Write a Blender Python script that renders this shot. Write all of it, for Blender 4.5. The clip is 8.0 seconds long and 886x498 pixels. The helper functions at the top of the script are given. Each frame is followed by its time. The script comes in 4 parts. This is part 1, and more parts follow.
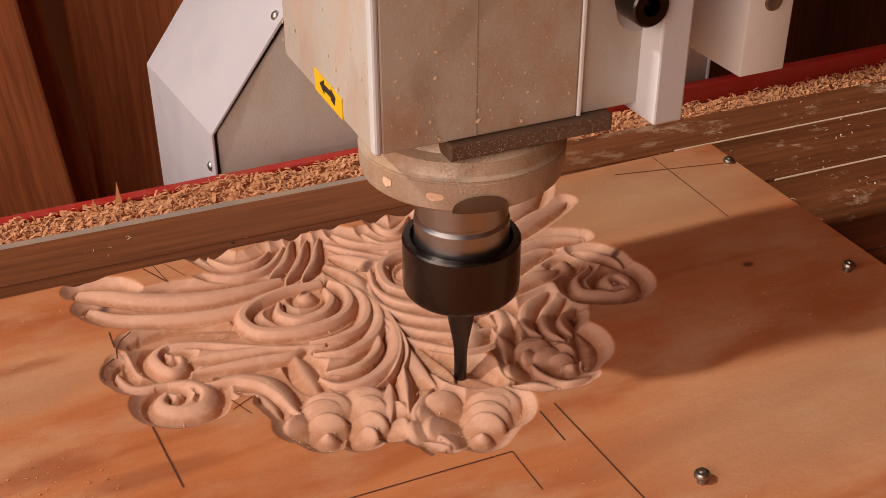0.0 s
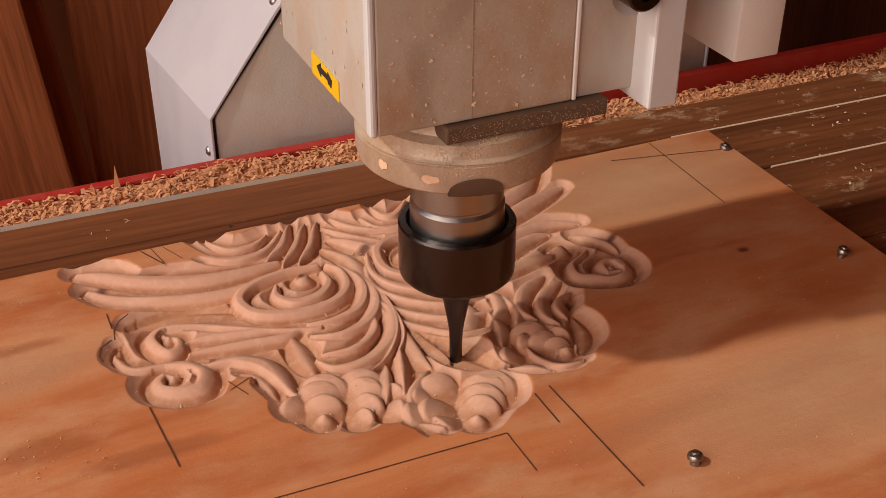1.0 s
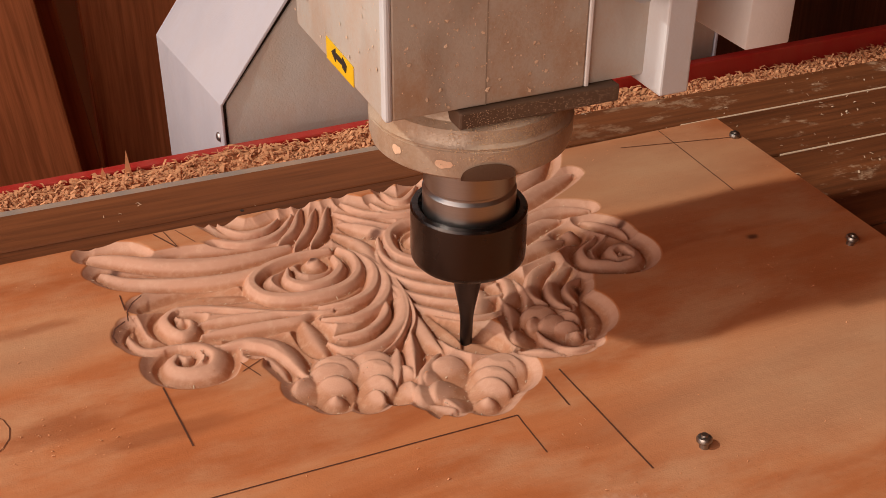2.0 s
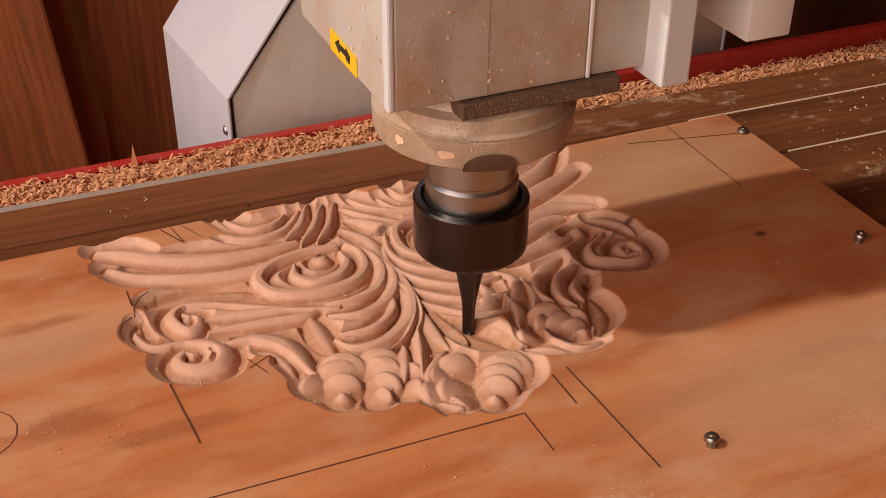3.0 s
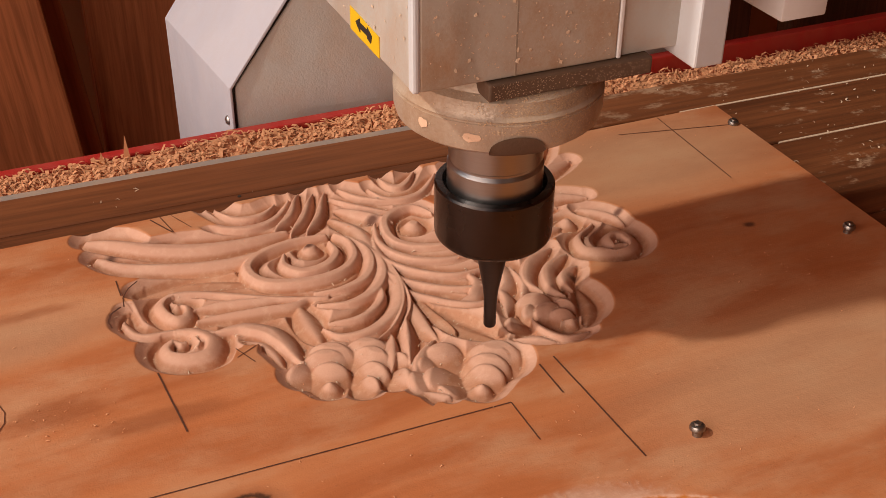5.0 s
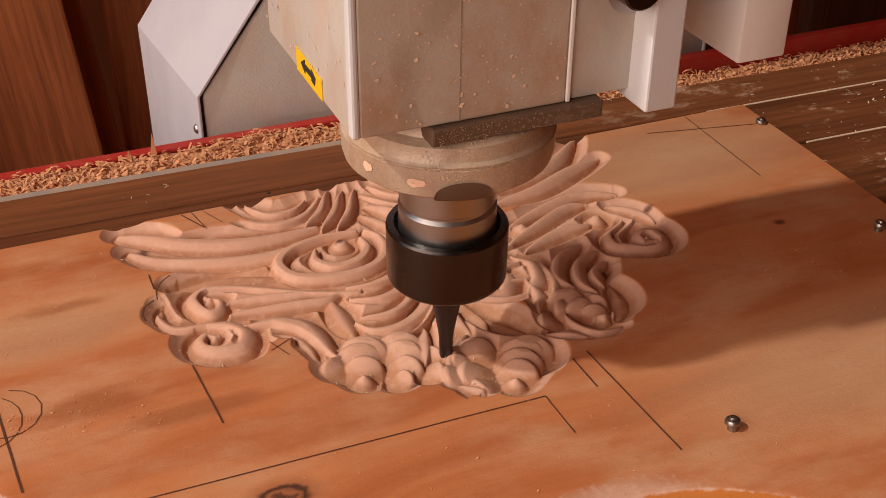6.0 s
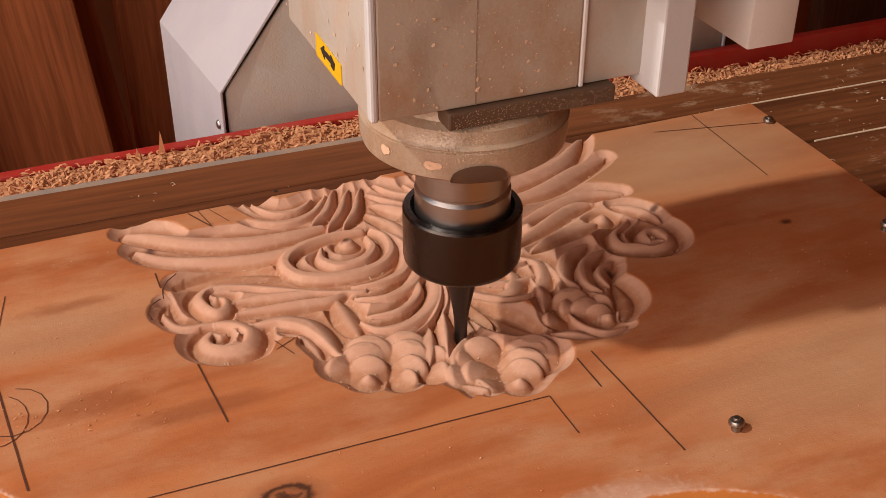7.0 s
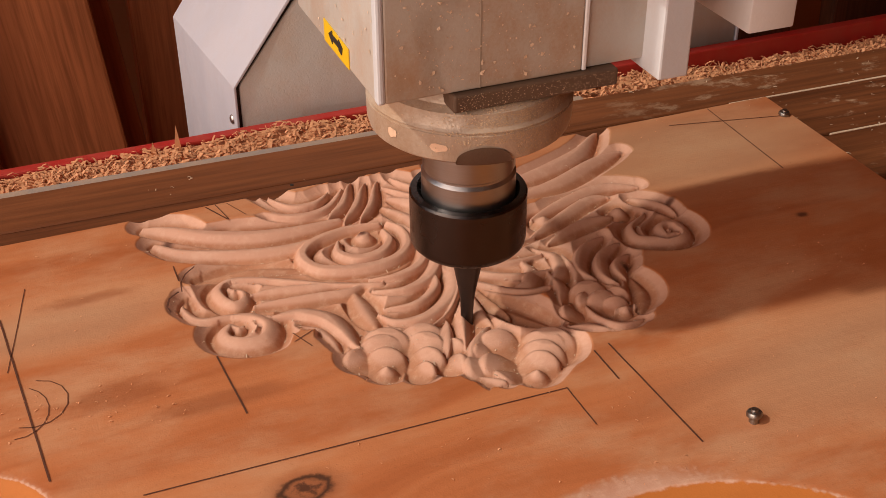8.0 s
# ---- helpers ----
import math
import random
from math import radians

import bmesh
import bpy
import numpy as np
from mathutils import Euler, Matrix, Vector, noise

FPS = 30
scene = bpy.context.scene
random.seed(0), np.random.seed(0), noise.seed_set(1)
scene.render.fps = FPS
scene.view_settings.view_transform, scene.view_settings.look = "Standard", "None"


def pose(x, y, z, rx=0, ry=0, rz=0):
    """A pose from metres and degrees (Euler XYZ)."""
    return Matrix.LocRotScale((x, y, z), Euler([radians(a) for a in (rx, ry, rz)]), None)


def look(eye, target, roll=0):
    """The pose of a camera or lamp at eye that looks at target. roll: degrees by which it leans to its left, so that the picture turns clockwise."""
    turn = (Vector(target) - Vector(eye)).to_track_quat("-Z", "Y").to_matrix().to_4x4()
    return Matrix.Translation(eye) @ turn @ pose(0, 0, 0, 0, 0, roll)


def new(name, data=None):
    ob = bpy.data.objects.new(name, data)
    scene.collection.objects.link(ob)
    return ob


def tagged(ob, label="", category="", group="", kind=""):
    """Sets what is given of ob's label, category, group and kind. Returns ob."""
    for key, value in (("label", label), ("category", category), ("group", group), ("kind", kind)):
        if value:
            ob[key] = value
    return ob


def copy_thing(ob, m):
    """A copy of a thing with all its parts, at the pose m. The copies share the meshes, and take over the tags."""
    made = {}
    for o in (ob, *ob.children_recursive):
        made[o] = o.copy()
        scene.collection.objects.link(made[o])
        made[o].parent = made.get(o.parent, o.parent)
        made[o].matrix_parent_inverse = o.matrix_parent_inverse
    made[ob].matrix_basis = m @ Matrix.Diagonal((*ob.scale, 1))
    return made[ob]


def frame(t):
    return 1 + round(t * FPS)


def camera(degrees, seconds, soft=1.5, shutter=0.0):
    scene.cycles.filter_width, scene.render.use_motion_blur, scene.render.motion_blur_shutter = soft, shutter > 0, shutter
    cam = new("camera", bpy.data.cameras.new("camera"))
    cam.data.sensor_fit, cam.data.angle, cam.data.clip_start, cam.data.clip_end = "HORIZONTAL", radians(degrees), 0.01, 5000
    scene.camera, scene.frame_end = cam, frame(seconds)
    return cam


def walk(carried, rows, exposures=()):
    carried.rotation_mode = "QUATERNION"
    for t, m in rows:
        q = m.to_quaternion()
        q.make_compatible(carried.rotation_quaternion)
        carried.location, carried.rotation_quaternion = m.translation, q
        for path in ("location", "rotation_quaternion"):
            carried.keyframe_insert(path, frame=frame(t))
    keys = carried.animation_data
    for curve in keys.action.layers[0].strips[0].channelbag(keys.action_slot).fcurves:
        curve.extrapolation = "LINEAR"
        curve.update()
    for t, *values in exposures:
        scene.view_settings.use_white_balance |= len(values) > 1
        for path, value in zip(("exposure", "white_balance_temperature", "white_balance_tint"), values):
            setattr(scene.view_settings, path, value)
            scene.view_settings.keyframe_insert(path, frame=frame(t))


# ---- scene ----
cam = camera(41.06, 8.0, soft=0.8)
walk(cam, [
    (0, look((-0.1511, -0.3246, 0.2764), (0.1967, 0.4548, -0.2449), -0.11)),
    (0.5, look((-0.1529, -0.3269, 0.2781), (0.1943, 0.4499, -0.2474), -0.11)),
    (1, look((-0.1515, -0.3279, 0.2754), (0.1953, 0.4469, -0.2532), 0.19)),
    (1.5, look((-0.1521, -0.3307, 0.2727), (0.1933, 0.4424, -0.2593), 0.42)),
    (2, look((-0.1558, -0.3305, 0.2743), (0.1865, 0.4423, -0.2601), 0.44)),
    (2.2, look((-0.1559, -0.3292, 0.2741), (0.1846, 0.4429, -0.2625), 0.49)),
    (2.2, look((-0.1559, -0.3291, 0.2741), (0.1847, 0.4429, -0.2626), 0.50)),
    (2.2, look((-0.1559, -0.3291, 0.2741), (0.1847, 0.4429, -0.2626), 0.50)),
    (3.3, look((-0.1558, -0.3283, 0.2756), (0.1802, 0.4433, -0.2646), 0.53)),
    (3.3, look((-0.1555, -0.3282, 0.2761), (0.1798, 0.4430, -0.2649), 0.49)),
    (3.3, look((-0.1555, -0.3282, 0.2763), (0.1797, 0.4429, -0.2650), 0.48)),
    (3.5, look((-0.1574, -0.3283, 0.2739), (0.1773, 0.4444, -0.2655), 0.63)),
    (4, look((-0.1527, -0.3318, 0.2726), (0.1850, 0.4397, -0.2666), 0.64)),
    (4.2, look((-0.1525, -0.3316, 0.2737), (0.1834, 0.4379, -0.2695), 0.54)),
    (4.2, look((-0.1524, -0.3315, 0.2740), (0.1832, 0.4377, -0.2697), 0.52)),
    (4.2, look((-0.1524, -0.3315, 0.2741), (0.1831, 0.4376, -0.2698), 0.52)),
    (5.3, look((-0.1529, -0.3319, 0.2743), (0.1844, 0.4366, -0.2695), 0.59)),
    (5.3, look((-0.1524, -0.3317, 0.2748), (0.1840, 0.4364, -0.2700), 0.54)),
    (5.3, look((-0.1523, -0.3317, 0.2750), (0.1838, 0.4363, -0.2702), 0.53)),
    (5.5, look((-0.1555, -0.3337, 0.2728), (0.1781, 0.4387, -0.2677), 0.30)),
    (6, look((-0.1619, -0.3312, 0.2712), (0.1678, 0.4432, -0.2687), 0.48)),
    (6.5, look((-0.1584, -0.3340, 0.2706), (0.1647, 0.4415, -0.2719), 0.27)),
    (7, look((-0.1593, -0.3320, 0.2729), (0.1603, 0.4444, -0.2703), 0.21)),
    (7.5, look((-0.1601, -0.3330, 0.2703), (0.1570, 0.4435, -0.2743), 0.14)),
    (8, look((-0.1627, -0.3327, 0.2726), (0.1486, 0.4451, -0.2734), -0.14)),
], [(0, -0.05), (1.5, -0.12), (2.2, -0.06), (3.5, 0.01), (5.5, -0.04), (8, -0.04)])

# ---- light ----
world = bpy.data.worlds.new("world")
scene.world = world
world.use_nodes = True
wn = world.node_tree.nodes
sky = wn.new("ShaderNodeTexSky")
sky.sky_type = "NISHITA"
sky.sun_disc = False
sky.sun_elevation = radians(48)
sky.sun_rotation = radians(270)
world.node_tree.links.new(sky.outputs[0], wn["Background"].inputs[0])
wn["Background"].inputs[1].default_value = 0.06

sun_data = bpy.data.lights.new("sun", "SUN")
sun_data.energy = 2.05
sun_data.angle = radians(2.4)
sun_data.color = (1.0, 0.905, 0.78)
sun = new("sun", sun_data)
sun.matrix_world = look((-0.66, 0.05, 0.735), (0, 0, 0))
# unseen area lamp added as fill from the left, tinted to warm the shadows
fill_data = bpy.data.lights.new("bay_fill", "AREA")
fill_data.shape = "RECTANGLE"
fill_data.size, fill_data.size_y = 1.9, 1.3
fill_data.energy = 35
fill_data.color = (1.0, 0.71, 0.54)
fill_light = new("bay_fill", fill_data)
fill_light.matrix_world = look((-1.60, -0.85, 0.72), (0, -0.1, 0.1))
scene.view_settings.exposure = 0.0


# ---- materials ----
def material(name, rough=0.6, metal=0.0):
    m = bpy.data.materials.new(name)
    m.use_nodes = True
    b = m.node_tree.nodes["Principled BSDF"]
    b.inputs["Roughness"].default_value = rough
    b.inputs["Metallic"].default_value = metal
    return m, m.node_tree, b


def node(nt, kind, **sockets):
    n = nt.nodes.new(kind)
    for k, v in sockets.items():
        n.inputs[k.replace("_", " ")].default_value = v
    return n


def coords(nt, scale=(1, 1, 1), rot=(0, 0, 0), space="Object"):
    c = nt.nodes.new("ShaderNodeTexCoord")
    m = nt.nodes.new("ShaderNodeMapping")
    m.inputs["Scale"].default_value = scale
    m.inputs["Rotation"].default_value = rot
    nt.links.new(c.outputs[space], m.inputs[0])
    return m.outputs[0]


def noise_tex(nt, vec, scale, detail=4.0, rough=0.6, distort=0.0):
    n = node(nt, "ShaderNodeTexNoise", Scale=scale, Detail=detail, Roughness=rough, Distortion=distort)
    nt.links.new(vec, n.inputs["Vector"])
    return n.outputs["Fac"]


def ramp(nt, fac, *stops):
    r = nt.nodes.new("ShaderNodeValToRGB")
    while len(r.color_ramp.elements) < len(stops):
        r.color_ramp.elements.new(0.5)
    for e, (p, c) in zip(r.color_ramp.elements, stops):
        e.position = p
        e.color = (*c, 1) if len(c) == 3 else c
    nt.links.new(fac, r.inputs[0])
    return r.outputs[0]


def mix(nt, fac, a, b, how="MIX"):
    m = nt.nodes.new("ShaderNodeMix")
    m.data_type, m.blend_type = "RGBA", how
    for sock, v in ((m.inputs[0], fac), (m.inputs[6], a), (m.inputs[7], b)):
        if isinstance(v, (int, float)):
            sock.default_value = v
        elif isinstance(v, tuple):
            sock.default_value = (*v, 1)
        else:
            nt.links.new(v, sock)
    return m.outputs[2]


def bump(nt, bsdf, height, strength, dist):
    b = node(nt, "ShaderNodeBump", Strength=strength, Distance=dist)
    nt.links.new(height, b.inputs["Height"])
    nt.links.new(b.outputs[0], bsdf.inputs["Normal"])


def maths(nt, op, a, b=0.0, c=0.0):
    m = nt.nodes.new("ShaderNodeMath")
    m.operation = op
    for s, v in zip(m.inputs, (a, b, c)):
        if isinstance(v, (int, float)):
            s.default_value = v
        else:
            nt.links.new(v, s)
    return m.outputs[0]


def between(nt, v, a, b):
    m = nt.nodes.new("ShaderNodeMapRange")
    m.interpolation_type = "SMOOTHSTEP"
    nt.links.new(v, m.inputs[0])
    m.inputs[1].default_value, m.inputs[2].default_value = a, b
    return m.outputs[0]


def near_point(nt, pos, x, y, sx, sy):
    """1 at a place of the board, falling to 0 around it."""
    s = nt.nodes.new("ShaderNodeVectorMath")
    s.operation = "SUBTRACT"
    nt.links.new(pos, s.inputs[0])
    s.inputs[1].default_value = (x, y, 0)
    t = nt.nodes.new("ShaderNodeVectorMath")
    t.operation = "MULTIPLY"
    nt.links.new(s.outputs[0], t.inputs[0])
    t.inputs[1].default_value = (1 / sx, 1 / sy, 0)
    l = nt.nodes.new("ShaderNodeVectorMath")
    l.operation = "LENGTH"
    nt.links.new(t.outputs[0], l.inputs[0])
    return l.outputs["Value"]


def make_board_wood():
    m, nt, b = material("softwood_board", 0.52)
    pos = coords(nt)
    # grain runs along the board and bends round the knots
    warp = noise_tex(nt, coords(nt, (6, 14, 4)), 1.0, 2.0)
    sep = nt.nodes.new("ShaderNodeSeparateXYZ")
    nt.links.new(pos, sep.inputs[0])
    line = maths(nt, "ADD", sep.outputs[1], maths(nt, "MULTIPLY", warp, 0.06))
    line = maths(nt, "ADD", line, maths(nt, "MULTIPLY", sep.outputs[0], -0.03))
    for kx, ky, amp in ((-0.101, -0.0565, 0.012), (-0.165, 0.02, 0.02)):
        dk = near_point(nt, pos, kx, ky, 0.03, 0.02)
        line = maths(nt, "ADD", line, maths(nt, "MULTIPLY", maths(nt, "POWER", 2.72, maths(nt, "MULTIPLY", dk, -1.0)), amp))
    bands = nt.nodes.new("ShaderNodeCombineXYZ")
    nt.links.new(maths(nt, "MULTIPLY", line, 42.0), bands.inputs[1])
    wide = noise_tex(nt, bands.outputs[0], 1.0, 3.0, 0.55)
    fine = noise_tex(nt, coords(nt, (18, 420, 60), (0, 0, 0.03)), 1.0, 3.0, 0.6)
    blot = noise_tex(nt, coords(nt, (9, 22, 9)), 1.0, 4.0, 0.6)
    skin = ramp(nt, wide, (0.34, (0.40, 0.115, 0.036)), (0.5, (0.53, 0.180, 0.066)), (0.66, (0.60, 0.240, 0.100)))
    skin = mix(nt, ramp(nt, blot, (0.45, (0, 0, 0)), (0.75, (0.55, 0.55, 0.55))), skin, (0.38, 0.110, 0.035))
    skin = mix(nt, maths(nt, "MULTIPLY", fine, 0.22), skin, (0.30, 0.12, 0.05))
    # freshly cut wood below the old skin
    cut = ramp(nt, wide, (0.3, (0.40, 0.172, 0.092)), (0.7, (0.60, 0.312, 0.186)))
    cut = mix(nt, maths(nt, "MULTIPLY", fine, 0.22), cut, (0.45, 0.22, 0.12))
    stain = noise_tex(nt, coords(nt, (38, 60, 38)), 1.0, 4.0, 0.6)
    cut = mix(nt, maths(nt, "MULTIPLY", between(nt, stain, 0.52, 0.72), 0.6), cut, (0.42, 0.150, 0.070))
    cut = mix(nt, maths(nt, "MULTIPLY", between(nt, stain, 0.46, 0.28), 0.45), cut, (0.66, 0.41, 0.29))
    fuzz = noise_tex(nt, coords(nt, (260, 260, 260)), 1.0, 3.0, 0.65)
    nap = noise_tex(nt, coords(nt, (1500, 1500, 1500)), 1.0, 2.0, 0.6)
    cut = mix(nt, maths(nt, "MULTIPLY", between(nt, fuzz, 0.45, 0.75), 0.35), cut, (0.74, 0.52, 0.38))
    cut = mix(nt, maths(nt, "MULTIPLY", between(nt, nap, 0.5, 0.8), 0.35), cut, (0.36, 0.16, 0.085))
    film = noise_tex(nt, coords(nt, (14, 30, 14), (0, 0, 0.2)), 1.0, 5.0, 0.65)
    skin = mix(nt, maths(nt, "MULTIPLY", between(nt, film, 0.40, 0.70), 0.75), skin, (0.58, 0.32, 0.18))
    # sawdust film lying on the far corner and along the near side
    for fx, fy, rx, ry in ((0.135, 0.092, 0.085, 0.042), (0.135, -0.070, 0.110, 0.040), (-0.165, 0.060, 0.05, 0.02)):
        dk = maths(nt, "ADD", near_point(nt, pos, fx, fy, rx, ry), maths(nt, "MULTIPLY", maths(nt, "SUBTRACT", film, 0.5), 1.6))
        skin = mix(nt, maths(nt, "MULTIPLY", maths(nt, "SUBTRACT", 1.0, between(nt, dk, 0.35, 1.15)), 0.55), skin, (0.52, 0.33, 0.20))
    speck = noise_tex(nt, coords(nt, (700, 700, 700)), 1.0, 2.0, 0.7)
    skin = mix(nt, maths(nt, "MULTIPLY", between(nt, speck, 0.62, 0.75), 0.4), skin, (0.30, 0.095, 0.035))
    depth = maths(nt, "MULTIPLY", sep.outputs[2], -1000.0)
    edge = maths(nt, "ADD", depth, maths(nt, "MULTIPLY", fuzz, 0.25))
    rim = maths(nt, "MULTIPLY", between(nt, edge, 0.3, 0.8), maths(nt, "SUBTRACT", 1.0, between(nt, edge, 2.6, 4.2)))
    cut = mix(nt, maths(nt, "MULTIPLY", rim, 0.55), cut, (0.68, 0.43, 0.33))
    colour = mix(nt, between(nt, edge, 0.28, 0.55), skin, cut)
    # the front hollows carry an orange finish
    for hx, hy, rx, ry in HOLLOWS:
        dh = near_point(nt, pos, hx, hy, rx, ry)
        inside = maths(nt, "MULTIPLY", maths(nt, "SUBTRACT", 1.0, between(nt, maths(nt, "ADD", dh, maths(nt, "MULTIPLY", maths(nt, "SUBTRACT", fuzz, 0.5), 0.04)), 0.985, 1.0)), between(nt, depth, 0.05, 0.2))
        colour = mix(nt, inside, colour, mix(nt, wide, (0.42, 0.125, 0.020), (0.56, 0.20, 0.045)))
    # rough, torn grain
    for tx, ty, rx, ry in ((-0.153, 0.012, 0.026, 0.011), (-0.120, -0.006, 0.03, 0.006), (-0.150, 0.075, 0.03, 0.006)):
        dk = maths(nt, "ADD", near_point(nt, pos, tx, ty, rx, ry), maths(nt, "MULTIPLY", maths(nt, "SUBTRACT", film, 0.5), 2.2))
        colour = mix(nt, maths(nt, "MULTIPLY", maths(nt, "SUBTRACT", 1.0, between(nt, dk, 0.3, 1.1)), 0.6), colour, (0.30, 0.10, 0.04))
    # knots
    for kx, ky, r in ((-0.101, -0.0590, 0.0062), (-0.0345, 0.0815, 0.0021), (-0.0295, 0.0290, 0.0018), (-0.0010, 0.0935, 0.0028), (0.1035, 0.0560, 0.0022), (-0.0385, -0.0190, 0.0024), (0.0610, 0.0200, 0.0024), 
                      (0.150, 0.022, 0.0026), (-0.114, 0.108, 0.0028)):
        dk = near_point(nt, pos, kx, ky, r * 1.5, r)
        dk = maths(nt, "ADD", dk, maths(nt, "MULTIPLY", maths(nt, "SUBTRACT", fuzz, 0.5), 0.5))
        if r > 0.004:
            ring = maths(nt, "SUBTRACT", 1.0, between(nt, maths(nt, "ABSOLUTE", maths(nt, "SUBTRACT", dk, 0.85)), 0.0, 0.28))
            halo = maths(nt, "MULTIPLY", maths(nt, "SUBTRACT", 1.0, between(nt, dk, 0.6, 1.9)), 0.75)
            colour = mix(nt, halo, colour, (0.26, 0.085, 0.035))
            colour = mix(nt, maths(nt, "MULTIPLY", ring, 0.9), colour, (0.05, 0.022, 0.013))
            core = maths(nt, "SUBTRACT", 1.0, between(nt, maths(nt, "ADD", dk, maths(nt, "MULTIPLY", maths(nt, "SUBTRACT", fuzz, 0.5), 1.2)), 0.1, 0.6))
            colour = mix(nt, maths(nt, "MULTIPLY", core, 0.85), colour, (0.06, 0.025, 0.015))
        else:
            colour = mix(nt, maths(nt, "MULTIPLY", maths(nt, "SUBTRACT", 1.0, between(nt, dk, 0.2, 1.1)), 0.9), colour, (0.10, 0.034, 0.02))
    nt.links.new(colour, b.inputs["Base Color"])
    h = maths(nt, "ADD", maths(nt, "MULTIPLY", fine, 0.5), maths(nt, "ADD", maths(nt, "MULTIPLY", fuzz, 0.7), maths(nt, "MULTIPLY", nap, 0.45)))
    bump(nt, b, h, 0.32, 0.0005)
    r = between(nt, depth, 0.2, 0.6)
    nt.links.new(maths(nt, "ADD", maths(nt, "MULTIPLY", r, 0.22), 0.50), b.inputs["Roughness"])
    b.inputs["Specular IOR Level"].default_value = 0.35
    return m


def make_plank_wood(name, dark, light, rough, dust=0.0, grain=(14, 300, 60)):
    m, nt, b = material(name, rough)
    inf = nt.nodes.new("ShaderNodeObjectInfo")
    big = noise_tex(nt, coords(nt, tuple(g / 8 for g in grain)), 1.0, 3.0, 0.6, 0.4)
    fine = noise_tex(nt, coords(nt, grain), 1.0, 4.0, 0.65)
    c = ramp(nt, big, (0.3, dark), (0.7, light))
    c = mix(nt, maths(nt, "MULTIPLY", between(nt, fine, 0.35, 0.7), 0.6), c, tuple(0.4 * v for v in dark))
    c = mix(nt, maths(nt, "MULTIPLY", inf.outputs["Random"], 0.25), c, light)
    if dust:
        d = noise_tex(nt, coords(nt, (28, 55, 30)), 1.0, 6.0, 0.7)
        g = noise_tex(nt, coords(nt, (500, 500, 500)), 1.0, 2.0, 0.6)
        amt = maths(nt, "MULTIPLY", between(nt, maths(nt, "ADD", d, maths(nt, "MULTIPLY", g, 0.12)), 0.62, 0.74), dust)
        px = nt.nodes.new("ShaderNodeSeparateXYZ")
        nt.links.new(coords(nt), px.inputs[0])
        amt = maths(nt, "MULTIPLY", amt, between(nt, px.outputs[0], 0.06, 0.26))
        c = mix(nt, amt, c, (0.55, 0.38, 0.25))
    nt.links.new(c, b.inputs["Base Color"])
    bump(nt, b, fine, 0.3, 0.0008)
    b.inputs["Specular IOR Level"].default_value = 0.3
    return m


def make_paint(name, colour, rough, dust=0.0, texture=0.15, dusty=(0.52, 0.33, 0.20), metal=0.0):
    m, nt, b = material(name, rough, metal)
    n1 = noise_tex(nt, coords(nt, (12, 12, 8)), 1.0, 4.0, 0.6)
    n2 = noise_tex(nt, coords(nt, (900, 900, 900)), 1.0, 2.0, 0.6)
    c = mix(nt, maths(nt, "MULTIPLY", n1, 0.22), colour, tuple(0.6 * v for v in colour))
    if dust:
        n3 = noise_tex(nt, coords(nt, (45, 45, 30)), 1.0, 5.0, 0.65)
        a = between(nt, maths(nt, "ADD", n3, maths(nt, "MULTIPLY", n2, 0.2)), 0.42, 0.85)
        c = mix(nt, maths(nt, "MULTIPLY", a, dust), c, dusty)
        smear = between(nt, noise_tex(nt, coords(nt, (26, 26, 16), (0.3, 0.2, 0.5)), 1.0, 2.0, 0.45, 0.6), 0.52, 0.60)
        c = mix(nt, maths(nt, "MULTIPLY", smear, 0.28 * dust), c, tuple(0.5 * v for v in dusty))
        nt.links.new(maths(nt, "ADD", rough, maths(nt, "MULTIPLY", a, 0.3)), b.inputs["Roughness"])
    nt.links.new(c, b.inputs["Base Color"])
    bump(nt, b, n2, texture, 0.0006)
    return m


def make_steel(name, colour, rough, brushed=True):
    m, nt, b = material(name, rough, 1.0)
    n = noise_tex(nt, coords(nt, (60, 60, 2500) if brushed else (300, 300, 300)), 1.0, 3.0, 0.6)
    big = noise_tex(nt, coords(nt, (50, 50, 50)), 1.0, 3.0, 0.6)
    c = mix(nt, n, tuple(0.75 * v for v in colour), colour)
    c = mix(nt, maths(nt, "MULTIPLY", big, 0.4), c, tuple(0.55 * v for v in colour))
    nt.links.new(c, b.inputs["Base Color"])
    nt.links.new(maths(nt, "ADD", rough - 0.08, maths(nt, "MULTIPLY", big, 0.16)), b.inputs["Roughness"])
    bump(nt, b, n, 0.08, 0.0002)
    return m


def make_plain(name, colour, rough=0.6, spread=0.25, scale=200, metal=0.0, island=False):
    m, nt, b = material(name, rough, metal)
    n = noise_tex(nt, coords(nt, (scale, scale, scale)), 1.0, 3.0, 0.6)
    c = mix(nt, n, tuple(v * (1 - spread) for v in colour), tuple(min(1, v * (1 + spread)) for v in colour))
    if island:
        g = nt.nodes.new("ShaderNodeNewGeometry")
        c = mix(nt, maths(nt, "MULTIPLY", g.outputs["Random Per Island"], 0.3), c, tuple(0.45 * v for v in colour))
    nt.links.new(c, b.inputs["Base Color"])
    bump(nt, b, n, 0.2, 0.0005)
    return m


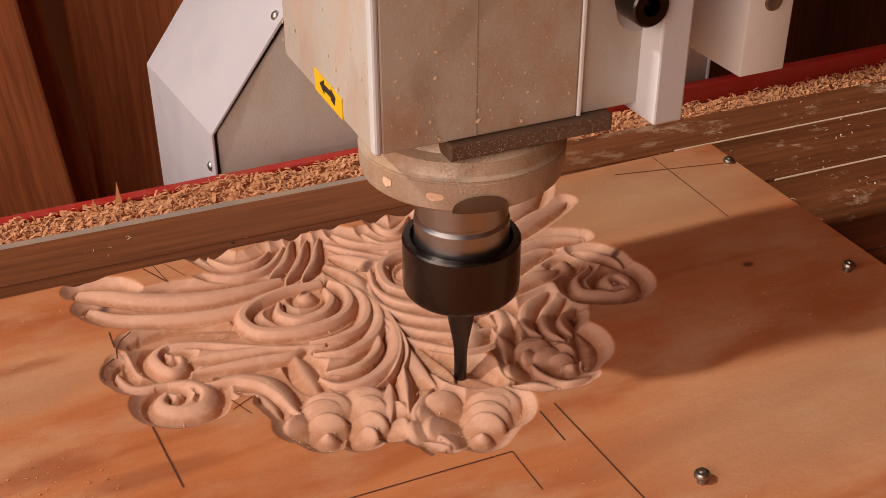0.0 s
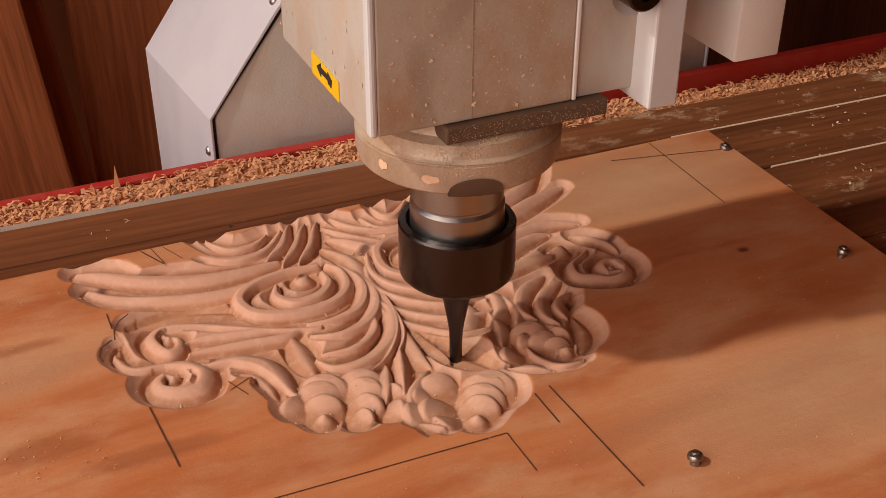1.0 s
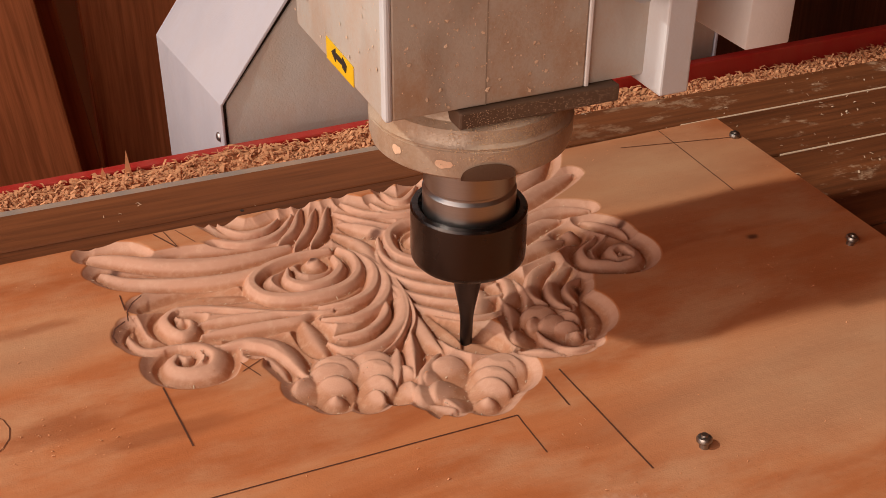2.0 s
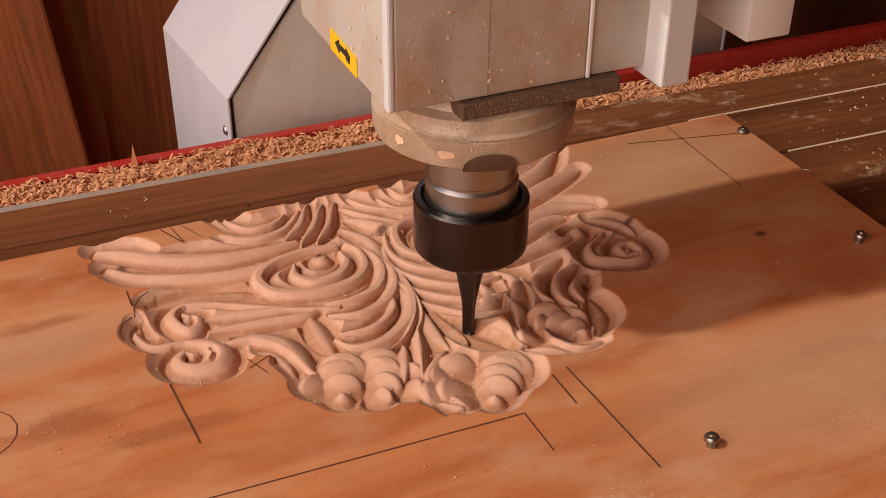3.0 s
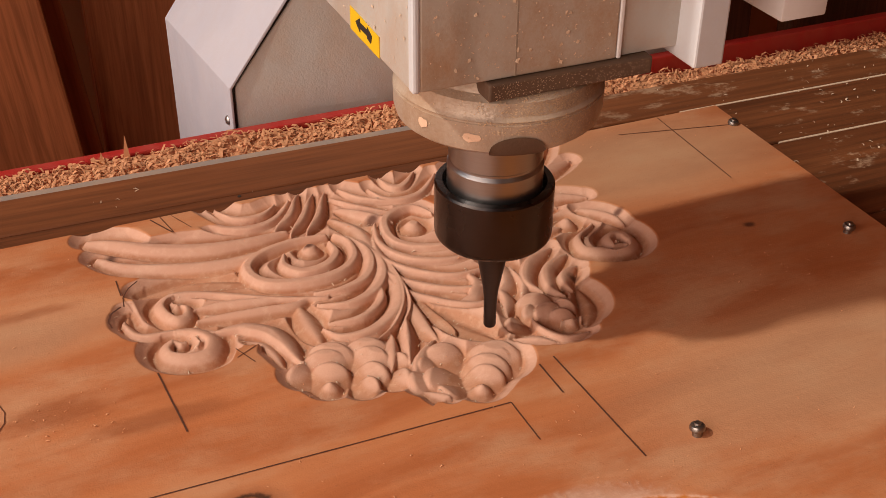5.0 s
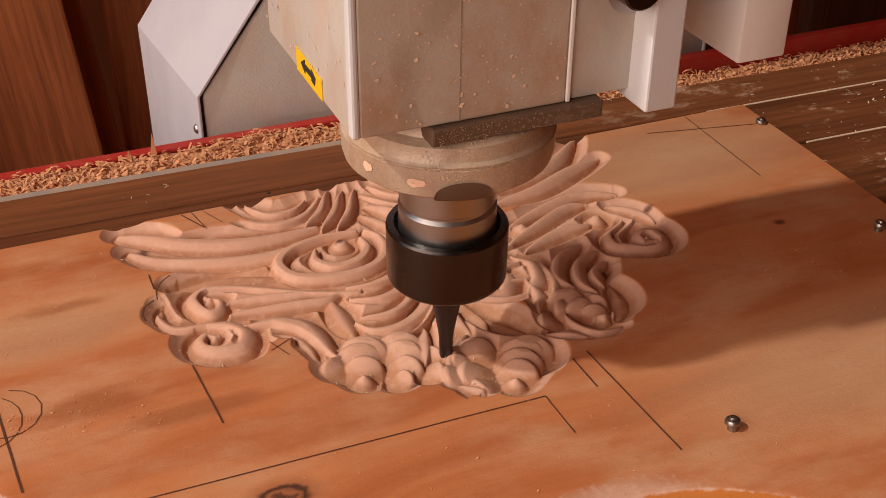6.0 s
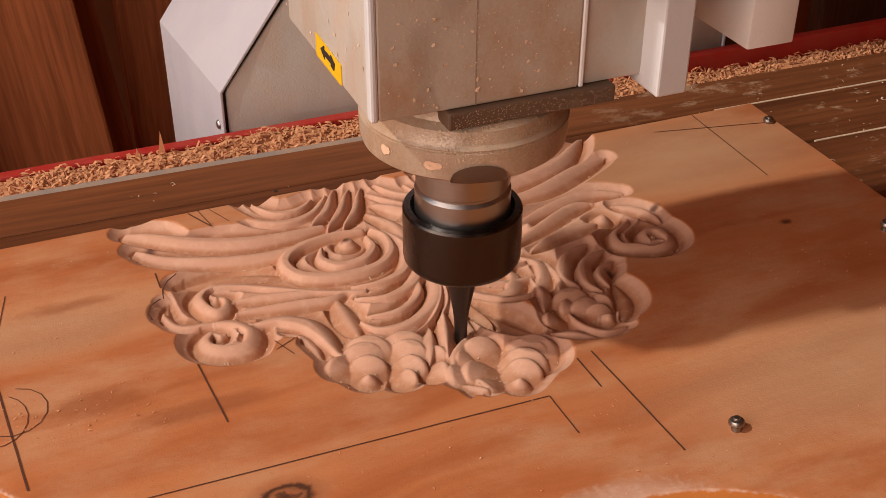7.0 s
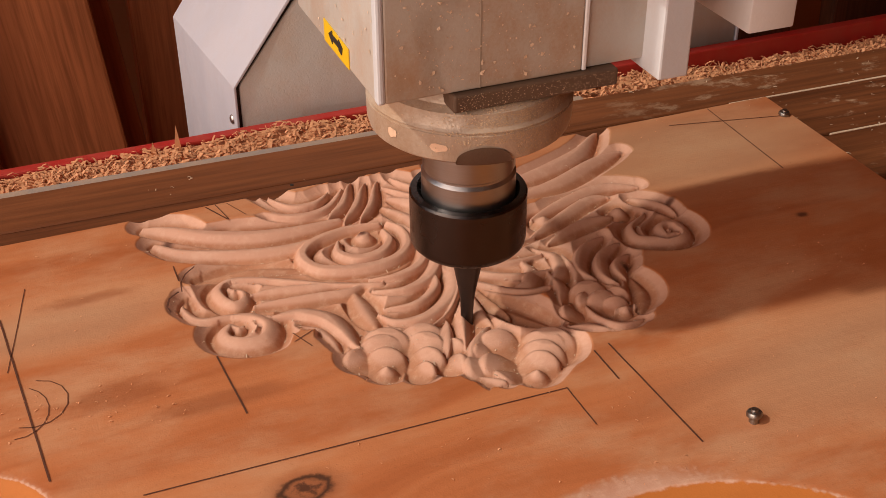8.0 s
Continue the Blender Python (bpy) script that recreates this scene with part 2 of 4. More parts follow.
# x, y, half lengths of the finished hollows cut beside the carving
HOLLOWS = ((-0.005, -0.180, 0.085, 0.080), (-0.207, -0.045, 0.031, 0.033))
BOARD_WOOD = make_board_wood()
BED_WOOD = make_plank_wood("oiled_bed_wood", (0.11, 0.033, 0.011), (0.25, 0.088, 0.032), 0.6, 0.7)
# shaded copy of the wall planks' wood, the shade put into its colour
SHADED_WOOD = make_plank_wood("shaded_plank_wood", (0.06, 0.022, 0.011), (0.17, 0.062, 0.030), 0.55, 0.0, (200, 200, 8))
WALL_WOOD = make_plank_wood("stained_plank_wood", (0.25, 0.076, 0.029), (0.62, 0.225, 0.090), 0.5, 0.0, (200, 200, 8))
GREY_PAINT = make_paint("grey_machine_paint", (0.54, 0.53, 0.51), 0.5, 0.35, 0.35)
COVER_PAINT = make_paint("white_cover_paint", (0.55, 0.55, 0.63), 0.42, 0.10)
HEAD_PAINT = make_paint("dusty_grey_metal", (0.58, 0.585, 0.555), 0.42, 0.5, 0.12)
FRONT_PAINT = make_paint("dusty_front_metal", (0.52, 0.48, 0.42), 0.45, 1.0, 0.12, (0.42, 0.28, 0.18))
BRACKET_PAINT = make_paint("pale_grey_metal", (0.66, 0.70, 0.75), 0.4, 0.18, 0.1)
WHITE_PAINT = make_paint("white_block_paint", (0.84, 0.86, 0.88), 0.45, 0.10, 0.15, (0.4, 0.3, 0.25))
RED_PAINT = make_paint("red_frame_paint", (0.44, 0.018, 0.016), 0.45, 0.12, 0.15)
ALU = make_steel("aluminium_strip", (0.62, 0.60, 0.60), 0.4, False)
STEEL = make_steel("turned_steel", (0.46, 0.47, 0.48), 0.33)
HOUSING = make_paint("dusty_cast_metal", (0.54, 0.45, 0.36), 0.35, 0.85, 0.3, (0.36, 0.23, 0.14), 0.15)
BLACK_OXIDE = make_steel("black_oxide_steel", (0.085, 0.075, 0.072), 0.26)
BIT_STEEL = make_steel("dark_tool_steel", (0.10, 0.09, 0.09), 0.4)
SCREW = make_steel("dull_screw_steel", (0.40, 0.38, 0.36), 0.38, False)
DARK_PLATE = make_paint("dark_dusty_plate", (0.11, 0.066, 0.042), 0.75, 0.8, 0.2, (0.17, 0.108, 0.066))
YELLOW = make_plain("yellow_sticker", (0.85, 0.55, 0.02), 0.4, 0.06)
INK = make_plain("black_print", (0.03, 0.028, 0.028), 0.5, 0.1)
PENCIL = make_plain("dark_pencil", (0.10, 0.036, 0.020), 0.6, 0.5, 900)
CHIP = make_plain("wood_chip", (0.74, 0.36, 0.18), 0.7, 0.2, 300, 0.0, True)
GRAIN = make_plain("fine_wood_grains", (0.62, 0.46, 0.30), 0.8, 0.2, 400, 0.0, True)
PALE_SPOT = make_plain("pale_spot", (0.72, 0.50, 0.35), 0.7, 0.2, 600)
SEAM = make_plain("seam_shade_dirt", (0.33, 0.27, 0.21), 0.7, 0.3, 100)
DUST = make_plain("pale_wood_dust", (0.76, 0.60, 0.44), 0.8, 0.2, 400, 0.0, True)
STRIP_PAINT = make_paint("dull_strip_metal", (0.30, 0.27, 0.25), 0.55, 0.5)
CONCRETE = make_plain("shop_floor_concrete", (0.40, 0.25, 0.15), 0.8, 0.2, 6)
# orange-brown so that the added room shell throws back warm light
WARM_BOUNCE = make_plain("warm_bounce_paint", (0.54, 0.22, 0.09), 0.8, 0.1, 3)
RECESS_BLACK = make_plain("recess_black", (0.02, 0.02, 0.02), 0.6, 0.1)


# ---- mesh tools ----
def link_mesh(name, bm, mat, parent=None, label="", smooth=False):
    me = bpy.data.meshes.new(name)
    bmesh.ops.recalc_face_normals(bm, faces=bm.faces)
    bm.to_mesh(me)
    bm.free()
    me.materials.append(mat)
    if smooth:
        for p in me.polygons:
            p.use_smooth = True
    ob = new(name, me)
    if parent:
        ob.parent = parent
    if label:
        ob["label"] = label
    return ob


def part(name, bm, mat, parent, label="", smooth=False):
    return link_mesh(name, bm, mat, parent, label, smooth)


def box(lo, hi, bevel=0.0, seg=2):
    bm = bmesh.new()
    c = [(a + b) / 2 for a, b in zip(lo, hi)]
    s = [abs(b - a) for a, b in zip(lo, hi)]
    bmesh.ops.create_cube(bm, size=1, matrix=Matrix.Translation(c) @ Matrix.Diagonal((*s, 1)))
    if bevel:
        bmesh.ops.bevel(bm, geom=bm.edges[:], offset=bevel, segments=seg, affect="EDGES", profile=0.5)
    return bm


def add_box(bm, lo, hi):
    c = [(a + b) / 2 for a, b in zip(lo, hi)]
    s = [abs(b - a) for a, b in zip(lo, hi)]
    bmesh.ops.create_cube(bm, size=1, matrix=Matrix.Translation(c) @ Matrix.Diagonal((*s, 1)))


def lathe(profile, seg=64, centre=(0, 0), closed=True):
    """Turns (radius, z) pairs round an upright axis."""
    bm = bmesh.new()
    rings = []
    for r, z in profile:
        if r < 1e-6:
            rings.append([bm.verts.new((centre[0], centre[1], z))])
        else:
            rings.append([bm.verts.new((centre[0] + r * math.cos(2 * math.pi * i / seg), centre[1] + r * math.sin(2 * math.pi * i / seg), z)) for i in range(seg)])
    for a, b in zip(rings, rings[1:]):
        for i in range(seg):
            j = (i + 1) % seg
            q = [a[i % len(a)], a[j % len(a)], b[j % len(b)], b[i % len(b)]]
            q = list(dict.fromkeys(q))
            if len(q) > 2:
                bm.faces.new(q)
    return bm


def prism(outline, y0, y1, bevel=0.0):
    """An outline of (x, z) pairs pulled from y0 to y1."""
    bm = bmesh.new()
    a = [bm.verts.new((x, y0, z)) for x, z in outline]
    b = [bm.verts.new((x, y1, z)) for x, z in outline]
    bm.faces.new(a)
    bm.faces.new(b[::-1])
    n = len(a)
    for i in range(n):
        bm.faces.new((a[i], b[i], b[(i + 1) % n], a[(i + 1) % n]))
    if bevel:
        bmesh.ops.recalc_face_normals(bm, faces=bm.faces)
        bmesh.ops.bevel(bm, geom=bm.edges[:], offset=bevel, segments=2, affect="EDGES", profile=0.5)
    return bm


def sharp(ob, angle=40):
    """Smooth shading that keeps the hard edges."""
    me = ob.data
    for p in me.polygons:
        p.use_smooth = True
    me.set_sharp_from_angle(angle=radians(angle))
    return ob


def empty(name, m, label, category, group=""):
    ob = new(name)
    ob.matrix_world = m
    return tagged(ob, label, category, group)


# ---- setting ----
tagged(link_mesh("floor", box((-4, -4, -0.9), (4, 3.2, -0.82)), CONCRETE), "sawdust-covered concrete workshop floor", "floor", "", "structure")
# unseen walls and ceiling, added to close the room and warm its bounced light
tagged(link_mesh("wall_back", box((-1.75, 1.3, -0.82), (3.15, 1.45, 2.6)), WARM_BOUNCE), "plain wall behind the stacked planks", "wall", "", "structure")
tagged(link_mesh("wall_side", box((3.0, -3.2, -0.82), (3.15, 1.3, 2.6)), WARM_BOUNCE), "unseen side wall added to bounce warm light", "wall", "", "structure")
tagged(link_mesh("wall_front", box((-1.75, -3.2, -0.82), (3.0, -3.05, 2.6)), WARM_BOUNCE), "unseen wall across the workshop, added to bounce warm light", "wall", "", "structure")
tagged(link_mesh("ceiling", box((-1.45, -3.2, 2.602), (3.15, 1.45, 2.7)), WARM_BOUNCE), "unseen brown ceiling added to bounce warm light", "ceiling", "", "structure")

# added unseen side wall, open from its low sill to the roof for light
tagged(link_mesh("wall_bay_sill", box((-1.75, -2.6, -0.82), (-1.65, 0.7, 0.15)), WARM_BOUNCE), "unseen low wall added under the opening for light", "wall", "", "structure")
tagged(link_mesh("wall_bay_near", box((-1.75, -3.05, -0.82), (-1.65, -2.602, 2.6)), WARM_BOUNCE), "unseen wall added beside the opening for light", "wall", "", "structure")
tagged(link_mesh("wall_bay_far", box((-1.75, 0.702, -0.82), (-1.65, 1.298, 2.6)), WARM_BOUNCE), "unseen wall added beside the opening for light", "wall", "", "structure")


def wall_plank(x, width, y, lean, tilt, height=1.9, thick=0.03):
    bm = box((-width / 2, -thick / 2, 0), (width / 2, thick / 2, height), 0.004)
    # planks right of here carry the gantry's shade in their colour
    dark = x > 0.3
    ob = link_mesh("timber_plank", bm, SHADED_WOOD if dark else WALL_WOOD)
    ob.matrix_world = pose(x, y, -0.82, lean, tilt, 0)
    return tagged(ob, "tall brown timber plank coloured nearly black for shade, leaning on the wall" if dark else "tall dark red-brown timber plank leaning on the wall", "plank", "planks stacked along the wall")


random.seed(4)
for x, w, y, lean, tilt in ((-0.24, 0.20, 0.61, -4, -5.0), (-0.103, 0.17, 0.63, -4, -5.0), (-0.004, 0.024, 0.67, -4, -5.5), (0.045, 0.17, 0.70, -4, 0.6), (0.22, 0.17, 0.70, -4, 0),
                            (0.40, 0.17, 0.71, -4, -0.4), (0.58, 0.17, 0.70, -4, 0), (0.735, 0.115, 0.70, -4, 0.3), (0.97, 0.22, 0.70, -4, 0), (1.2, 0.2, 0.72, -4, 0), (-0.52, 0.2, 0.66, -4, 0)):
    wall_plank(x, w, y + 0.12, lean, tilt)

# ---- machine bed ----
BED_Z = -0.0133
bed = empty("machine_bed", pose(0, 0.19, 0, 0, 0, -1.6), "long router bed of brown wooden slats with an aluminium edge", "machine bed")
edges = [0.0, -0.034, -0.083] + [-0.083 - 0.075 * i for i in range(1, 10)]
for a, b in zip(edges, edges[1:]):
    ob = part("slat", box((-1.1, b + 0.0005, BED_Z - 0.02), (1.3, a - 0.0005, BED_Z), 0.0006, 1), BED_WOOD, bed)
part("bed_core", box((-1.1, edges[-1], BED_Z - 0.10), (1.3, 0.0, BED_Z - 0.0012 - 0.0015)), DUST, bed, "pale dust packed in the joints")
for k in (1, 2, 3):
    part("joint_dust", box((0.17 + 0.03 * k, edges[k] - 0.0007, BED_Z - 0.003), (1.0, edges[k] + 0.0007, BED_Z + 0.0002), 0.0002, 1), DUST, bed, "pale dust filling a joint")
part("edge_strip", box((-1.1, 0.0005, BED_Z - 0.09), (0.13, 0.0068, BED_Z - 0.0014), 0.0006), STRIP_PAINT, bed, "grey aluminium edge strip")

hole = bed.matrix_world.inverted() @ Vector((-0.0463, 0.1544, BED_Z))
part("nail_hole", lathe(((0.0, 0.0003), (0.0009, 0.0003), (0.0011, -0.002)), 10, (hole.x, hole.y)), RECESS_BLACK, bed, "small black nail hole").location.z = BED_Z
part("bed_base", box((-1.0, -0.72, -0.82), (1.2, -0.12, BED_Z - 0.101), 0.004), RED_PAINT, bed, "red steel base frame")
rail = empty("side_rail", pose(0, 0.30, 0, 0, 0, 0), "red painted steel side rail of the router", "rail")
part("upright_flange", box((-1.1, -0.002, -0.16), (1.4, 0.006, -0.0555), 0.0012), RED_PAINT, rail)
part("ledge", box((-1.1, -0.115, -0.10), (1.4, -0.0025, -0.088), 0.001), RED_PAINT, rail)
part("side_beam", box((-1.1, -0.10, -0.82), (1.4, -0.01, -0.1005), 0.003), RED_PAINT, rail)


# ---- shavings ----
def flake(verts, faces, x, y, z, size, rnd, tall=0.5):
    """A small curled shaving of six points."""
    a, t = rnd.uniform(0, 6.283), rnd.uniform(-tall, tall)
    w, l = size * rnd.uniform(0.12, 0.38), size
    c, s = math.cos(a), math.sin(a)
    curl = size * rnd.uniform(0.05, 0.35)
    n = len(verts)
    for u, h in ((-0.5, 0), (0, curl), (0.5, 0)):
        for v in (-0.5, 0.5):
            px, py, pz = u * l, v * w, h + u * l * math.sin(t)
            verts.append((x + c * px - s * py, y + s * px + c * py, z + pz))
    faces += [(n, n + 2, n + 3, n + 1), (n + 2, n + 4, n + 5, n + 3)]


def stuff(name, verts, faces, mat, label, category, parent=None):
    me = bpy.data.meshes.new(name)
    me.from_pydata(verts, [], faces)
    me.materials.append(mat)
    ob = new(name, me)
    if parent:
        ob.parent = parent
        return tagged(ob, label, "", "", "stuff")
    return tagged(ob, label, category, "", "stuff")


def heap(x, y):
    """Height of the shavings in the gutter beside the bed."""
    n = noise.noise(Vector((x * 22, y * 30, 1.7))) + 0.5 * noise.noise(Vector((x * 60, y * 60, 4.1)))
    back = min(1.0, max(0.0, (y - 0.2) / 0.07))
    low = -0.0125 * min(1.0, max(0.0, (x - 0.15) / 0.15))
    return -0.0728 + 0.0030 * n + 0.0155 * back + low


rnd = random.Random(11)
hv, hf = [], []
nx, ny = 260, 16
for i in range(nx + 1):
    for j in range(ny + 1):
        x, y = -0.6 + 1.8 * i / nx, 0.188 + 0.109 * j / ny
        hv.append((x, y, heap(x, y)))
for i in range(nx):
    for j in range(ny):
        k = i * (ny + 1) + j
        hf.append((k, k + ny + 1, k + ny + 2, k + 1))
for i in range(26000):
    x = rnd.uniform(-0.3, 0.75)
    y = rnd.uniform(0.197, 0.2955)
    flake(hv, hf, x, y, heap(x, y) + rnd.uniform(0.0003, 0.004), rnd.uniform(0.0022, 0.0068), rnd, 0.6)
# two long splinters that stand up
for sx, sy, sh in ((-0.0795, 0.292, 0.018), (-0.094, 0.290, 0.010)):
    n = len(hv)
    z = heap(sx, sy)
    hv += [(sx - 0.0022, sy, z), (sx + 0.0026, sy - 0.001, z), (sx + 0.0006, sy, z + sh), (sx, sy + 0.003, z)]
    hf += [(n, n + 1, n + 2), (n + 1, n + 3, n + 2), (n + 3, n, n + 2)]
stuff("wood_shavings", hv, hf, CHIP, "heap of orange wood shavings along the red frame", "wood shavings")

dv, df = [], []
for i in range(900):
    x, y = rnd.uniform(-0.2, 0.55), rnd.uniform(0.06, 0.186)
    if (y < 0.133 and x < 0.21) or y + x * 0.028 > 0.189:
        continue
    if noise.noise(Vector((x * 25, y * 40, 9))) < (0.38 if x < 0.2 else 0.0):
        continue
    flake(dv, df, x, y, BED_Z + 0.0004, rnd.uniform(0.0006, 0.0028), rnd, 0.1)
stuff("bed_chips", dv, df, DUST, "pale wood chips scattered over the brown bed", "wood chips")

# ---- carved board ----
BOARD = (-0.46, 0.2045, -0.26, 0.128)
# x, y, half sizes and slant of the wood left uncut inside the outline
LEFTOVER = ((-0.086, 0.1235, 0.018, 0.0125, -0.45), (-0.080, 0.0175, 0.0055, 0.0065, 0.5))
strokes, petals = [], []


def ridge(w0, w1, top, lean, *pts):
    """A carved rib along a smooth line; pts in mm, widths in mm at its middle and ends."""
    p = [Vector((a / 1000, b / 1000)) for a, b in pts]
    q = [2 * p[0] - p[1], *p, 2 * p[-1] - p[-2]]
    line = []
    for i in range(1, len(q) - 2):
        for k in range(14):
            t = k / 14
            a, b, c, d = q[i - 1], q[i], q[i + 1], q[i + 2]
            line.append(0.5 * (2 * b + (c - a) * t + (2 * a - 5 * b + 4 * c - d) * t * t + (3 * b - a - 3 * c + d) * t ** 3))
    line.append(p[-1])
    strokes.append((np.array([tuple(v) for v in line]), w0 / 1000, w1 / 1000, top / 1000, lean))


def dome(cx, cy, r, top):
    """A rounded petal; centre, radius and height in mm."""
    strokes.append((np.array([(cx / 1000 - 1e-4, cy / 1000), (cx / 1000 + 1e-4, cy / 1000)]), r / 1000, r / 1000, top / 1000, 0.0))


def petal(cx, cy, r, turn, top):
    """A round shingle that rises to a lip on the side it is turned to; mm and degrees."""
    petals.append((cx / 1000, cy / 1000, r / 1000, radians(turn), top / 1000))


def carving():
    # two long arms
    ridge(8.5, 4, 9.6, 0.15, (-121, 122), (-111, 117), (-94, 106), (-76, 99), (-59, 97), (-40, 98))
    ridge(7, 4, 9.2, 0.1, (-119, 107), (-110, 98), (-93, 90), (-74, 85), (-58, 85), (-42, 89))
    ridge(6, 3, 5.5, 0.1, (-52, 63), (-69, 71), (-88, 77), (-108, 76))
    # the small scroll and the bands that run into it
    ridge(5, 2.5, 9, 0.25, (-39, 46), (-55, 52), (-71, 61), (-86, 69), (-97, 71), (-104, 65), (-103, 56), (-98, 50), (-92, 53), (-91, 60), (-96, 64))
    ridge(4.2, 2, 8.6, 0.25, (-89, 56), (-78, 54), (-65, 51), (-51, 49))
    ridge(4.2, 2, 8.6, 0.25, (-90, 48), (-78, 46), (-64, 44), (-53, 43), (-45, 46))
    dome(-96, 61, 4.5, 9)
    # the lower scroll
    ridge(6, 3, 9.2, -0.25, (-116, 57), (-112, 49), (-102, 47), (-92, 44), (-86, 35), (-90, 25), (-99, 24), (-107, 29), (-108, 36), (-103, 41), (-99, 38))
    dome(-100, 36, 4.2, 8.6)
    ridge(4, 2, 6.5, 0.1, (-115, 64), (-116, 56), (-113, 50))
    ridge(7.5, 3, 9.6, -0.2, (-86, 40), (-75, 40), (-65, 33), (-61, 22), (-60, 9))
    ridge(4, 1.5, 7.8, -0.2, (-77, 31), (-70, 26), (-67, 17), (-67, 9))
    ridge(8, 3, 7.4, 0.1, (-51, 45), (-51, 31), (-50, 17))
    # the great scroll
    ridge(5.6, 3, 10, 0.1, (-25, 88), (-40, 89), (-55, 85), (-63, 76), (-59, 64), (-44, 58), (-29, 59), (-19, 67), (-17, 79), (-21, 87))
    ridge(5.2, 2.5, 10.2, 0.1, (-46, 80), (-48, 72), (-42, 65), (-32, 66), (-25, 73), (-25, 82))
    dome(-34, 81, 7.5, 10.6)
    # scales that hang from it
    ridge(4.8, 1.5, 9.8, 0.45, (-17, 84), (-14, 68), (-20, 54), (-31, 49), (-42, 49))
    ridge(5.6, 1.5, 9.6, 0.45, (-13, 79), (-12, 59), (-19, 45), (-31, 39), (-43, 41))
    ridge(4.6, 1.5, 9.3, 0.45, (-17, 46), (-21, 35), (-31, 28), (-43, 28))
    ridge(5.8, 1.5, 9.3, 0.45, (-10, 75), (-10, 50), (-16, 30), (-28, 20), (-40, 19), (-46, 25))
    ridge(2.4, 1, 9.4, 0.2, (-8, 71), (-8, 48), (-12, 31), (-21, 17), (-31, 10))
    ridge(2.2, 1, 9.2, 0.2, (-8, 63), (-8, 42), (-11, 26), (-19, 14))
    ridge(7.5, 3, 8.2, 0.1, (-18, 102), (-10, 88), (-10, 71), (-12, 58))
    # the second scroll and its sweeping bands
    dome(14, 82, 8, 10.4)
    ridge(4.6, 2, 10, -0.3, (24, 88), (17, 95), (6, 90), (3, 76), (9, 67), (22, 63), (35, 68))
    ridge(4.6, 2, 9.7, -0.3, (-1, 88), (-3, 72), (4, 59), (18, 52), (33, 53))
    ridge(4.8, 2, 9.4, -0.3, (-5, 79), (-6, 63), (2, 50), (15, 41), (30, 40))
    ridge(4.8, 2, 9.0, -0.3, (-7, 68), (-8, 52), (2, 39), (15, 31), (29, 29))
    ridge(4.6, 2, 8.5, -0.3, (-9, 56), (-8, 41), (2, 29), (14, 20), (26, 19))
    ridge(6, 1.5, 8.2, 0.25, (-11, 45), (-12, 27), (-12, 11), (-9, 2))
    ridge(8, 4, 4.6, 0, (-2, 19), (5, 7), (14, -4))
    ridge(5, 2, 6.5, 0.2, (-8, 42), (-6, 22), (0, 7))
    # pointed leaves over the roses
    ridge(6.5, 0.6, 9.6, 0, (-14, 21), (-19, 6), (-24, -9))
    ridge(5.5, 0.6, 9, 0.2, (-24, 12), (-30, 2), (-32, -9))
    ridge(5, 0.6, 8.8, -0.2, (-9, 2), (-18, -9), (-24, -17))
    ridge(5, 1, 8.4, 0.1, (-25, -25), (-19, -31), (-18, -33))
    # first rose and its half-open neighbour
    dome(-55.5, -9, 7, 9.2)
    petal(-55, -5, 9.4, 60, 9.6)
    petal(-53.5, 1, 11, 75, 9.8)
    petal(-52, 4, 12, 60, 9.9)
    petal(-61, 0, 8, 130, 9.2)
    petal(-44.5, -14, 6.5, 15, 9.2)
    petal(-41.5, -9, 9, 25, 9.6)
    petal(-39.5, -2, 10.5, 40, 9.9)
    petal(-37, 2, 11, 70, 9.8)
    petal(-32.5, -13, 7.5, -10, 9.2)
    petal(-29.5, -5, 7, 20, 9.0)
    # second rose and the petals beside it
    dome(-5, -31.5, 7, 9.2)
    petal(-3, -27.5, 9.2, 40, 9.6)
    petal(0, -23.5, 10.6, 50, 9.8)
    petal(3, -19, 11.4, 50, 9.9)
    petal(6, -19, 12, 55, 10)
    petal(-13, -26.5, 7, 200, 9.0)
    petal(-14, -21.5, 9.2, 150, 9.4)
    petal(-20, -20, 9.2, 165, 9.6)
    petal(-10, -11, 9.5, 90, 9.8)
    petal(-16, -13, 7, 140, 9.2)
    # third rose
    dome(44.5, -8.5, 5, 9.2)
    petal(42.5, -6.5, 7.4, 80, 9.6)
    petal(40.5, -2.5, 9, 100, 9.8)
    petal(36.5, 4.5, 10, 80, 9.9)
    petal(44.5, 0.5, 7, 40, 9.5)
    petal(35, 2, 6.5, 130, 9.4)
    petal(26, -2, 6.5, 150, 9.0)
    ridge(5.5, 1.5, 8.8, -0.2, (20, -9), (28, -11), (34, -17))
    ridge(4.5, 1.5, 9, -0.2, (32, -1), (34, -9), (39, -15), (47, -16))
    ridge(6, 2, 6.2, 0.1, (59, 13), (57, 0), (50, -11))
    # crescents of the far flank
    ridge(5.5, 1.5, 9.5, -0.3, (61, 41), (50, 34), (43, 23), (44, 15))
    ridge(5.5, 1.5, 9.5, -0.3, (65, 34), (55, 27), (50, 16), (51, 9))
    ridge(5, 1.5, 9, -0.3, (65, 25), (58, 19), (56, 11))
    ridge(4.5, 1.5, 8.8, -0.2, (40, 36), (41, 22), (34, 11))
    ridge(5, 1.5, 8.6, -0.2, (29, 27), (30, 15), (24, 5))
